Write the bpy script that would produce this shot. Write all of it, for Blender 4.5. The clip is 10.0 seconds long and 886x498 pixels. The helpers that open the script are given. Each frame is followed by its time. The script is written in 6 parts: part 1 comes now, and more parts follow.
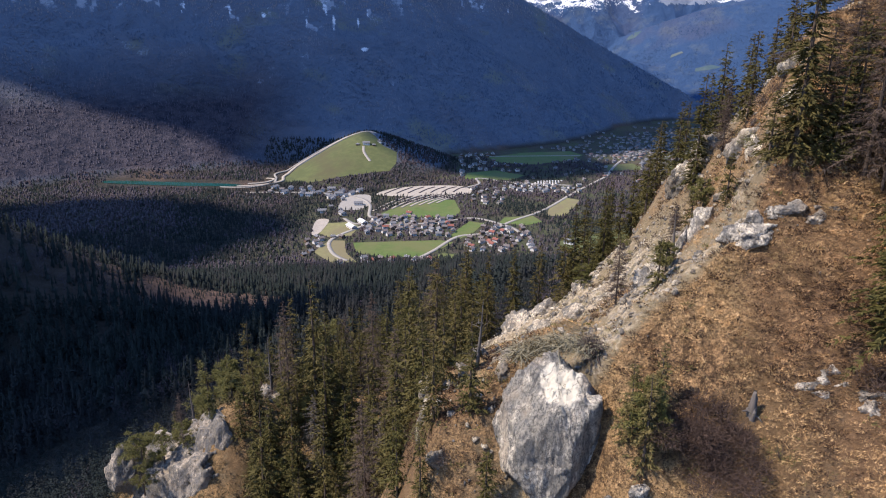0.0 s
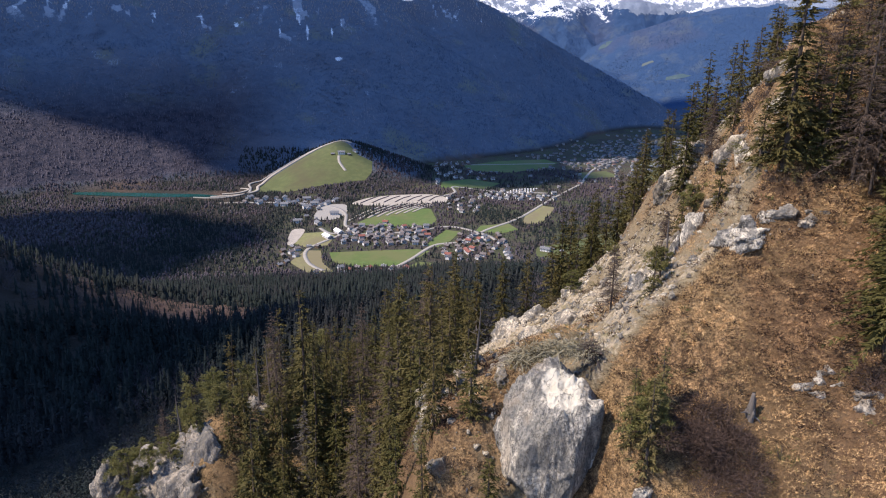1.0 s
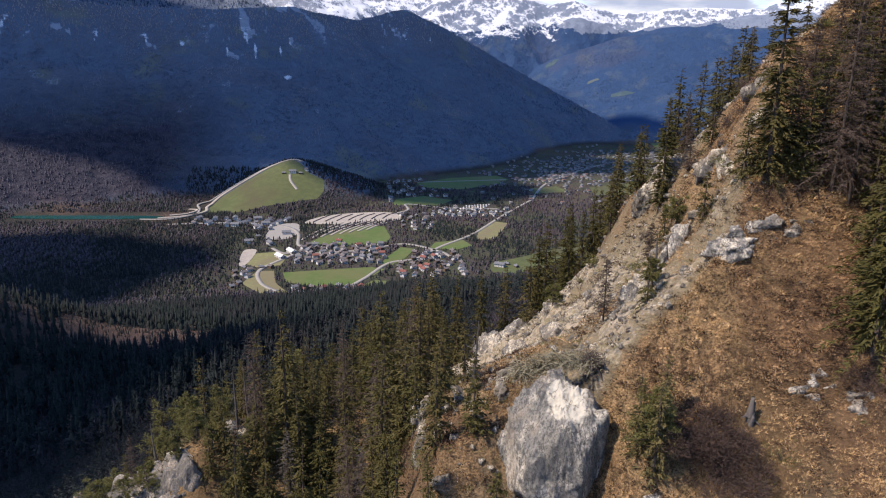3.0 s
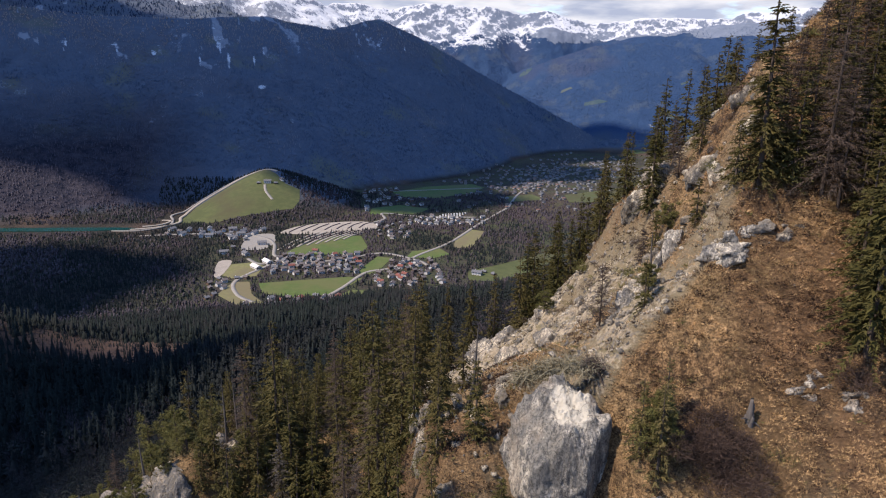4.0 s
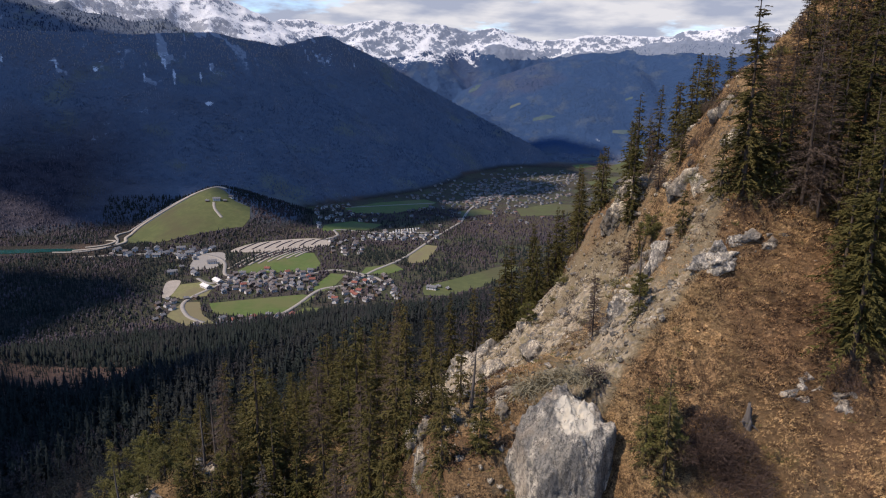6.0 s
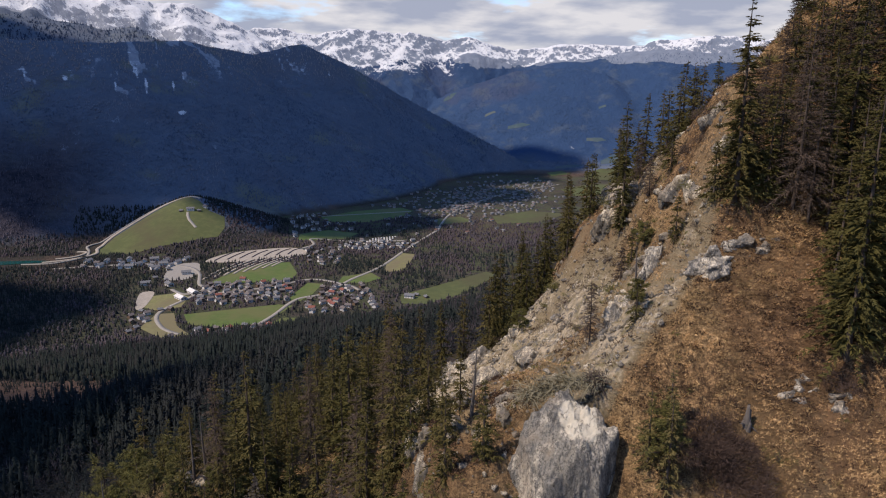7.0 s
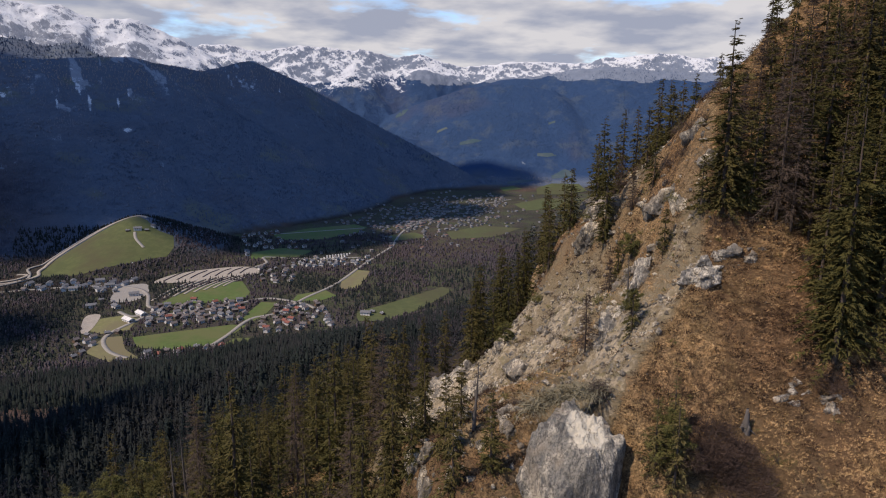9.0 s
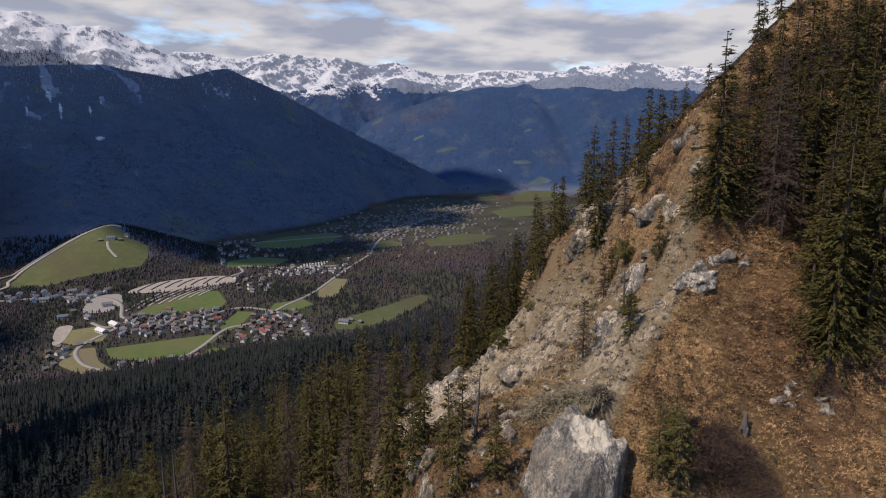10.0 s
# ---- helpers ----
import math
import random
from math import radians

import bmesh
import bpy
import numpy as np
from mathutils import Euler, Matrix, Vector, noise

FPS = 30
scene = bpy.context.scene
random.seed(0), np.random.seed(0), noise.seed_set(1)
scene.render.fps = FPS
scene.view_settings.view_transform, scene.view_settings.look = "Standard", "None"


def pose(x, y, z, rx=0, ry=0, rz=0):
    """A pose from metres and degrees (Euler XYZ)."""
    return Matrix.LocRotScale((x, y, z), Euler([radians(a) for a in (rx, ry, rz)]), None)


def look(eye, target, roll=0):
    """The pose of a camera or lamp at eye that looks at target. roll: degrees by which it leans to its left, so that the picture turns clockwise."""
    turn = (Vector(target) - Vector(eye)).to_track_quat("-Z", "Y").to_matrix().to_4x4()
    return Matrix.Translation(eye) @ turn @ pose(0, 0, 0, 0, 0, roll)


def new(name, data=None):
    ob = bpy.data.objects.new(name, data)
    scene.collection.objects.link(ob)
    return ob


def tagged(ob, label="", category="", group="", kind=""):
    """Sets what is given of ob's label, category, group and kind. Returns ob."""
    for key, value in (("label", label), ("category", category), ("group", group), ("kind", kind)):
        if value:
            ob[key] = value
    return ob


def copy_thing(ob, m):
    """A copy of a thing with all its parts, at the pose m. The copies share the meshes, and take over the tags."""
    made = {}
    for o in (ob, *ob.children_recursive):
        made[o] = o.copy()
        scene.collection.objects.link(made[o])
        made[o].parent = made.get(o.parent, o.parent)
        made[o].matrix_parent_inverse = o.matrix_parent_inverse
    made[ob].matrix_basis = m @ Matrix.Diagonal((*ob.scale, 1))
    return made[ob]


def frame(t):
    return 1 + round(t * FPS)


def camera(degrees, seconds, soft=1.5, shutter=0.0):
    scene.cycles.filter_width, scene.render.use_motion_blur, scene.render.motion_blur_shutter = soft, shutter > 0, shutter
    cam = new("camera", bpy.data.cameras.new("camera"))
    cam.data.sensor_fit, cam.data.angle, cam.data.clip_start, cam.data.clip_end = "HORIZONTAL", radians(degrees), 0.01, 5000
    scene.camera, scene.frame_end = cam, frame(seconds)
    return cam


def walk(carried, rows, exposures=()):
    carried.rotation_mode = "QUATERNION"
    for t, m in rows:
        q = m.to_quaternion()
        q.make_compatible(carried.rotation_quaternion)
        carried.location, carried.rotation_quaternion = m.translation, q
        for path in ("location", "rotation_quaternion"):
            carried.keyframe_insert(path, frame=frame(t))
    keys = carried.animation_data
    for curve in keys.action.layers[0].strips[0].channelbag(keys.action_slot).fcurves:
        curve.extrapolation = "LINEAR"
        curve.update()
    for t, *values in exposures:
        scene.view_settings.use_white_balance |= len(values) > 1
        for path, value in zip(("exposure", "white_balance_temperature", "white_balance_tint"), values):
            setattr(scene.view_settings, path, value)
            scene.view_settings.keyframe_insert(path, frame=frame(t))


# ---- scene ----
cam = camera(65.7, 10.0, soft=1.1)
PATH = [
    (0, (0.221, 0.287, 500.014), (0.185, 2.187, 499.392), 0.7),
    (0.5, (-0.723, 0.201, 499.98), (-0.723, 2.105, 499.37), 0.7),
    (1, (-1.622, 0.092, 499.952), (-1.588, 2.0, 499.355), 0.7),
    (1.5, (-2.545, 0.029, 499.909), (-2.476, 1.94, 499.325), 0.7),
    (2, (-3.505, 0.029, 499.897), (-3.402, 1.943, 499.324), 0.7),
    (2.5, (-4.468, 0.016, 499.896), (-4.331, 1.93, 499.335), 0.7),
    (4, (-7.405, -0.007, 499.831), (-7.164, 1.909, 499.308), 0.6),
    (4.5, (-8.41, 0.015, 499.852), (-8.134, 1.928, 499.339), 0.6),
    (5, (-9.425, 0.076, 499.83), (-9.114, 1.987, 499.329), 0.6),
    (5.5, (-10.39, 0.157, 499.823), (-10.045, 2.065, 499.333), 0.6),
    (7, (-13.391, 0.539, 499.795), (-12.943, 2.434, 499.34), 0.5),
    (7.5, (-14.428, 0.652, 499.781), (-13.947, 2.542, 499.337), 0.5),
    (8, (-15.46, 0.785, 499.777), (-14.945, 2.669, 499.345), 0.5),
    (8.5, (-16.512, 0.932, 499.766), (-15.964, 2.809, 499.346), 0.4),
    (9, (-17.543, 1.165, 499.758), (-16.962, 3.034, 499.349), 0.4),
    (9.5, (-18.593, 1.38, 499.767), (-17.979, 3.241, 499.369), 0.4),
    (10, (-19.712, 1.428, 499.804), (-19.066, 3.281, 499.417), 0.4),
]
walk(cam, [(t, look(eye, target, roll)) for t, eye, target, roll in PATH],
     exposures=[(0.0, 1.08, 5350, 18), (2.5, 0.88, 5400, 18), (5.0, 0.54, 5500, 18), (7.5, 0.30, 5600, 18), (10.0, 0.19, 5650, 18)])

# ---- sun, sky, exposure ----
SUN_TO = Vector((-0.57, -0.12, 0.80)).normalized()
sun = new("sun", bpy.data.lights.new("sun", "SUN"))
sun.data.energy, sun.data.angle, sun.data.color = 5.0, radians(0.53), (1.0, 0.815, 0.565)
sun.matrix_world = look((-400, 100, 900), Vector((-400, 100, 900)) - SUN_TO)

world = bpy.data.worlds.new("sky")
scene.world = world
world.use_nodes = True
wn, wl = world.node_tree.nodes, world.node_tree.links
wn.clear()
sky = wn.new("ShaderNodeTexSky")
sky.sky_type, sky.sun_disc = "NISHITA", False
sky.sun_elevation = math.asin(SUN_TO.z)
sky.sun_rotation = math.atan2(SUN_TO.x, SUN_TO.y) % (2 * math.pi)
sky.altitude, sky.air_density, sky.dust_density, sky.ozone_density = 1100, 1.3, 0.3, 3.5
wtc = wn.new("ShaderNodeTexCoord")
wsep = wn.new("ShaderNodeSeparateXYZ")
wl.new(wtc.outputs["Generated"], wsep.inputs[0])


def wmath(op, a, b=None):
    n = wn.new("ShaderNodeMath")
    n.operation = op
    for i, v in enumerate((a, b)):
        if v is None:
            continue
        if isinstance(v, (int, float)):
            n.inputs[i].default_value = v
        else:
            wl.new(v, n.inputs[i])
    return n.outputs[0]


# cloud layer: the direction carried onto a flat sheet overhead
lift = wmath("ADD", wmath("MAXIMUM", wsep.outputs[2], 0.0), 0.17)
wcomb = wn.new("ShaderNodeCombineXYZ")
wl.new(wmath("DIVIDE", wsep.outputs[0], lift), wcomb.inputs[0])
wl.new(wmath("DIVIDE", wsep.outputs[1], lift), wcomb.inputs[1])
cn = wn.new("ShaderNodeTexNoise")
cn.inputs["Scale"].default_value, cn.inputs["Detail"].default_value, cn.inputs["Roughness"].default_value = 1.5, 10, 0.55
wl.new(wcomb.outputs[0], cn.inputs["Vector"])
cr = wn.new("ShaderNodeValToRGB")
cr.color_ramp.elements[0].position, cr.color_ramp.elements[1].position = 0.31, 0.42
open_sky = wmath("MULTIPLY", wmath("MAXIMUM", wmath("SUBTRACT", wsep.outputs[2], 0.085), 0.0), 1.1)
wl.new(wmath("SUBTRACT", cn.outputs["Fac"], open_sky), cr.inputs[0])
cn2 = wn.new("ShaderNodeTexNoise")
cn2.inputs["Scale"].default_value, cn2.inputs["Detail"].default_value = 2.2, 9
wl.new(wcomb.outputs[0], cn2.inputs["Vector"])
cshade = wn.new("ShaderNodeValToRGB")
ce = cshade.color_ramp.elements
ce[0].position, ce[0].color = 0.40, (2.35, 2.4, 2.5, 1)
ce[1].position, ce[1].color = 0.60, (4.5, 4.15, 3.5, 1)
wl.new(cn2.outputs["Fac"], cshade.inputs[0])
cmix = wn.new("ShaderNodeMix")
cmix.data_type = "RGBA"
wl.new(cr.outputs[0], cmix.inputs[0])
wl.new(sky.outputs[0], cmix.inputs[6])
wl.new(cshade.outputs[0], cmix.inputs[7])
wbg = wn.new("ShaderNodeBackground")
wbg.inputs[1].default_value = 0.14
wl.new(cmix.outputs[2], wbg.inputs[0])
wout = wn.new("ShaderNodeOutputWorld")
wl.new(wbg.outputs[0], wout.inputs[0])

# ---- noise and land form ----


def hash2(ix, iy, s):
    v = np.sin(ix * 127.1 + iy * 311.7 + s * 74.7) * 43758.5453
    return v - np.floor(v)


def vnoise(x, y, s=0):
    ix, iy = np.floor(x), np.floor(y)
    fx, fy = x - ix, y - iy
    u, v = fx * fx * (3 - 2 * fx), fy * fy * (3 - 2 * fy)
    a = hash2(ix, iy, s) * (1 - u) + hash2(ix + 1, iy, s) * u
    b = hash2(ix, iy + 1, s) * (1 - u) + hash2(ix + 1, iy + 1, s) * u
    return a * (1 - v) + b * v


def fbm(x, y, size, octaves=4, s=0, gain=0.5):
    """Noise from -1 to 1 with the largest lumps that many metres wide."""
    x, y = np.asarray(x, float) / size, np.asarray(y, float) / size
    total, amp, norm = 0.0, 1.0, 0.0
    for o in range(octaves):
        total = total + amp * (2 * vnoise(x + 17.3 * o, y - 9.1 * o, s + o) - 1)
        norm += amp
        amp *= gain
        x, y = 2.03 * x + 0.31 * y, 2.03 * y - 0.31 * x
    return total / norm


def ridged(x, y, size, octaves=4, s=0):
    x, y = np.asarray(x, float) / size, np.asarray(y, float) / size
    total, amp, norm = 0.0, 1.0, 0.0
    for o in range(octaves):
        total = total + amp * (1 - np.abs(2 * vnoise(x + 5.7 * o, y + 3.3 * o, s + o) - 1))
        norm += amp
        amp *= 0.5
        x, y = 1.97 * x + 0.4 * y, 1.97 * y - 0.4 * x
    return total / norm


def sstep(a, b, v):
    k = np.clip((v - a) / (b - a), 0, 1)
    return k * k * (3 - 2 * k)


def smin(a, b, k):
    h = np.clip(0.5 + 0.5 * (b - a) / k, 0, 1)
    return b + (a - b) * h - k * h * (1 - h)


def smax(a, b, k):
    return -smin(-a, -b, k)


def crest(x, y, line):
    """Height of a ridge that follows a line of (x, y, z, slope)."""
    best, side = np.full(np.shape(x), -1e9), np.full(np.shape(x), 1e9)
    for (ax, ay, az, sa), (bx, by, bz, sb) in zip(line, line[1:]):
        dx, dy = bx - ax, by - ay
        t = np.clip(((x - ax) * dx + (y - ay) * dy) / (dx * dx + dy * dy), 0, 1)
        d = np.hypot(x - ax - t * dx, y - ay - t * dy)
        h = az + (bz - az) * t - (sa + (sb - sa) * t) * d
        take = h > best
        best, side = np.where(take, h, best), np.where(take, d, side)
    return best, side


def polar(az, el, r):
    a = radians(az)
    return r * math.sin(a), r * math.cos(a), 500 + r * math.tan(radians(el))


WOODED_PEAK = [(-2300, 2300, 760, 0.5), (-1700, 2750, 735, 0.5), (-1050, 2980, 668, 0.49), (-715, 3060, 664, 0.5), (-400, 3280, 694, 0.52),
               (-116, 3450, 648, 0.62), (108, 3500, 706, 0.72), (315, 3540, 617, 0.72), (540, 3560, 500, 0.7), (760, 3510, 375, 0.62),
               (1010, 3350, 232, 0.55), (1180, 3260, 115, 0.5)]
LOW_SPUR = [(*polar(9.5, -1.6, 3800), 0.5), (*polar(11.7, -2.1, 3850), 0.5), (*polar(14.9, -2.84, 3900), 0.5), (*polar(18.7, -3.37, 3900), 0.5), (*polar(21.0, -4.3, 3850), 0.5), (*polar(22.1, -5.6, 3800), 0.5)]
FAR_HILL = [(*polar(10, -2.2, 4350), 0.7), (*polar(11.3, -1.43, 4350), 0.7), (*polar(13.6, -0.29, 4320), 0.7), (*polar(16.4, 0.64, 4300), 0.7), (*polar(18.7, 1.42, 4300), 0.7), (*polar(21.4, 1.66, 4300), 0.7),
            (*polar(23.7, 1.67, 4300), 0.7), (*polar(26.0, 1.23, 4280), 0.7), (*polar(27.8, 0.26, 4250), 0.7), (*polar(29.7, -1.16, 4200), 0.7), (*polar(31.5, -2.84, 4150), 0.7)]
BACK_HILL = [(*polar(15, -0.4, 4620), 0.7), (*polar(18.7, 1.33, 4600), 0.7), (*polar(21.4, 2.02, 4560), 0.7), (*polar(26.0, 2.56, 4560), 0.7), (*polar(27.7, 2.91, 4560), 0.7), (*polar(30.8, 3.12, 4550), 0.7),
             (*polar(34.3, 2.71, 4550), 0.7), (*polar(38.0, 2.35, 4550), 0.7), (*polar(50, 2.5, 4550), 0.7)]
SNOW_RANGE = [(*polar(-6, 3.4, 4780), 0.9), (*polar(-2.7, 4.0, 4780), 0.9), (*polar(-1.9, 4.31, 4780), 0.9), (*polar(0.2, 4.46, 4780), 0.9), (*polar(2.6, 4.04, 4780), 0.9), (*polar(5.2, 4.44, 4780), 0.9),
              (*polar(7.8, 4.42, 4780), 0.9), (*polar(11.0, 4.21, 4780), 0.9), (*polar(13.2, 3.63, 4780), 0.9), (*polar(15.1, 4.01, 4780), 0.9), (*polar(18.7, 2.98, 4780), 0.9), (*polar(22.3, 3.44, 4780), 0.9),
              (*polar(25.0, 3.44, 4780), 0.9), (*polar(28.6, 3.26, 4780), 0.9), (*polar(29.9, 3.77, 4780), 0.9), (*polar(34.2, 3.99, 4780), 0.9), (*polar(38.7, 3.59, 4780), 0.9), (*polar(50, 3.3, 4780), 0.9)]
GREAT_PEAK = [(*polar(-40, 9.0, 4300), 0.8), (*polar(-22, 8.6, 4300), 0.8), (*polar(-13.7, 6.74, 4350), 0.8), (*polar(-11.0, 6.72, 4350), 0.8), (*polar(-9.0, 5.88, 4350), 0.8),
              (*polar(-6.8, 5.93, 4350), 0.8), (*polar(-4.6, 5.26, 4350), 0.8), (*polar(-1.9, 3.94, 4350), 0.8), (*polar(-0.4, 2.95, 4350), 0.8)]
FORE_RIDGE = [(*polar(-22, 5.0, 3900), 0.6), (*polar(-13.9, 4.28, 3900), 0.6), (*polar(-12.0, 3.82, 3900), 0.6), (*polar(-10.4, 4.2, 3900), 0.6), (*polar(-8.9, 3.38, 3900), 0.6), (*polar(-7.1, 2.7, 3900), 0.6)]
# snow-filled gullies on the wooded peak: bearing, top, foot, width (degrees)
GULLIES = [(-11.9, 1.2, -0.5, 0.10), (-10.5, 1.5, 0.4, 0.16), (-9.9, 0.7, -0.7, 0.13), (-8.0, 0.6, -0.6, 0.11), (-7.2, 1.2, 0.4, 0.2), (-4.5, 1.3, 0.2, 0.08), (-7.5, -1.7, -2.2, 0.5), (-6.0, -2.4, -2.8, 0.15),
           (-21.0, 1.6, 0.4, 0.14), (-17.6, 1.3, -0.2, 0.12), (-15.2, 0.8, 0.2, 0.25), (3.8, 1.4, 0.7, 0.08), (9.2, -3.5, -4.0, 0.10)]
HILL_TOP = (-268.0, 2030.0)


def near_height(x, y):
    """The spur at hand: a grassy face, a rocky flank behind its edge, and a bench with a cliff below."""
    bump = 0.9 * fbm(x, y, 8, 5, 3) + 0.9 * fbm(x, y, 26, 3, 5)
    face = 419.65 + 1.1 * y + 0.35 * x + 0.25 * np.maximum(0, x - 35) + bump
    face = face - 1.6 * np.maximum(0, 13.0 - x) * sstep(50, 44.5, y)
    low = 469.8 + 1.1 * (x - 14) - 0.4 * (y - 68) + 1.1 * np.maximum(0, x - 23.5) - 0.7 * np.maximum(0, y - 88)
    flank = low + 2.0 * fbm(x, y, 12, 5, 11) + 2.0 * (ridged(x, y, 6, 4, 12) - 0.5)
    top = 500.4 + 0.9 * (x - 30) - 0.7 * (y - 63) + 2.4 * fbm(x, y, 9, 5, 21)
    low_crest = 2.6 * np.exp(-(((x - 33) / 5) ** 2 + ((y - 87) / 5) ** 2)) + 1.6 * np.exp(-(((x - 27) / 5) ** 2 + ((y - 88) / 6) ** 2))
    spur = smin(smin(face, flank + low_crest, 1.2), top, 1.5)
    bench = np.where(x > -1, 469.3 + 0.45 * x, 469.3 + 2.6 * (x + 1)) - 0.55 * np.maximum(0, y - 58) - 1.7 * np.maximum(0, 48.5 - y) + 1.2 * fbm(x, y, 6, 4, 31)
    bench = bench - 0.8 * np.maximum(0, x - 10)
    return smax(spur, bench, 1.5)


def slope_height(x, y):
    base = np.where(y > 85, 454.5 - 0.45 * (y - 85), 454.5 - 0.3 * (85 - y))
    base = np.where(y > 250, 380.25 - 0.311 * (y - 250), base)
    gx = 0.55 * np.exp(-np.maximum(0, y - 100) / 400)
    h = base + gx * np.clip(x, -1e9, 45) + 0.10 * np.maximum(0, x - 90) * sstep(350, 800, y)
    h = h + 7 * fbm(x, y, 60, 4, 41) * sstep(1200, 700, y)
    h = h + 135 * np.exp(-(((x + 440) / 170) ** 2 + ((y - 500) / 190) ** 2))
    crag = 6 * np.exp(-(((x + 31) / 6.5) ** 2 + ((y - 80) / 7.0) ** 2)) + 11 * np.exp(-(((x + 36) / 18) ** 2 + ((y - 98) / 20) ** 2))
    gully = 10 * np.exp(-(((x + 13) / 9.5) ** 2 + ((y - 75) / 13.0) ** 2))
    return h + crag - gully


def height(x, y):
    x, y = np.asarray(x, float), np.asarray(y, float)
    h = slope_height(x, y)
    inside = np.exp(-(np.maximum(0, np.abs(x - 40) - 80) / 60) ** 2) * sstep(330, 230, y)
    near = near_height(x, y)
    h = np.where(inside > 0.02, smax(h, near - 120 * (1 - inside), 2.0), h)
    h = smax(h, 100 + 0 * x, 12)
    # meadow hill at the mountain's foot
    hx, hy = x - HILL_TOP[0], y - HILL_TOP[1]
    steep = np.sqrt((hx / np.where(hx < 0, 215, 250)) ** 2 + (hy / np.where(hy < 0, 300, 380)) ** 2 + 0.012)
    hill = 100 + 96 * np.clip(1.1 - steep, 0, 1)
    h = np.maximum(h, np.where(y > 1600, hill - 1.5, 0))
    far = y > 1400
    reach, bearing = np.hypot(x, y), np.degrees(np.arctan2(x, y))
    h = np.where(far, h + 95 * sstep(3100, 4300, reach) * sstep(14, 19, bearing), h)
    for line, rough, size, s in ((WOODED_PEAK, 34, 260, 51), (LOW_SPUR, 14, 160, 56), (FAR_HILL, 30, 330, 61), (BACK_HILL, 40, 260, 63), (FORE_RIDGE, 40, 300, 66), (GREAT_PEAK, 150, 330, 71), (SNOW_RANGE, 105, 240, 81)):
        r, d = crest(x, y, line)
        cut = rough * (ridged(x, y, size, 5, s) - 0.62) * (0.25 + 0.75 * np.clip(d / (1.2 * size), 0, 1)) * np.clip((r - 90) / 120, 0, 1)
        cut = cut + (0.12 if rough < 60 else 0.07) * rough * fbm(x, y, size / 5, 3, s + 5)
        if rough > 60:
            cut = cut + 0.16 * rough * (ridged(x, y, size / 3.5, 3, s + 9) - 0.55)
        h = np.where(far, smax(h, r + cut, 10), h)
    return h


def gully(x, y, z):
    """The snow gullies below the wooded peak's crest, from 0 to 1."""
    r, az = np.hypot(x, y), np.degrees(np.arctan2(x, y))
    el, out = np.degrees(np.arctan2(z - 500, r)), 0.0 * r
    for a, top, foot, wide in GULLIES:
        k = np.clip((top - el) / (top - foot), 0, 1)
        wander = az - a - 0.22 * (k - 0.5) * math.sin(7 * a) - 0.05 * fbm(az * 100, el * 100, 30, 2, 17)
        out = np.maximum(out, np.exp(-(wander / (wide * (1.2 - 0.8 * k))) ** 2) * sstep(foot, foot + 0.15, el) * sstep(top, top - 0.2, el))
    return out * (r < 3700) * (y > 2200)


def scar(x, y, z):
    """Gullies and bare patches in the mountain's forest."""
    run = ridged(x + 0.25 * y, y * 0.22, 62, 3, 97)
    band = sstep(430, 580, z) * sstep(-0.25, 0.25, fbm(x, y, 320, 3, 99))
    return np.clip(gully(x, y, z) + sstep(0.75, 0.85, run) * band + 0.6 * sstep(0.34, 0.5, fbm(x, y * 0.5, 70, 4, 95)) * sstep(120, 300, z), 0, 1)


def h1(x, y):
    return float(height(np.array([x]), np.array([y]))[0])


# ---- helpers for meshes and materials ----


def mesh_np(name, verts, tris, smooth=False):
    verts, tris = np.asarray(verts, np.float32), np.asarray(tris, np.int32)
    me = bpy.data.meshes.new(name)
    me.vertices.add(len(verts))
    me.vertices.foreach_set("co", verts.ravel())
    k = tris.shape[1]
    me.loops.add(tris.size)
    me.loops.foreach_set("vertex_index", tris.ravel())
    me.polygons.add(len(tris))
    me.polygons.foreach_set("loop_start", np.arange(0, tris.size, k, dtype=np.int32))
    if smooth:
        me.polygons.foreach_set("use_smooth", np.ones(len(tris), bool))
    me.update(calc_edges=True)
    return me


def part(name, mesh, material, parent=None, label=""):
    """Links a mesh or a bmesh as one object, under a thing or a part."""
    if isinstance(mesh, bmesh.types.BMesh):
        me = bpy.data.meshes.new(name)
        mesh.to_mesh(me)
        mesh.free()
        mesh = me
    if material and not mesh.materials:
        mesh.materials.append(material)
    ob = new(name, mesh)
    if parent:
        ob.parent = parent
    return tagged(ob, label)


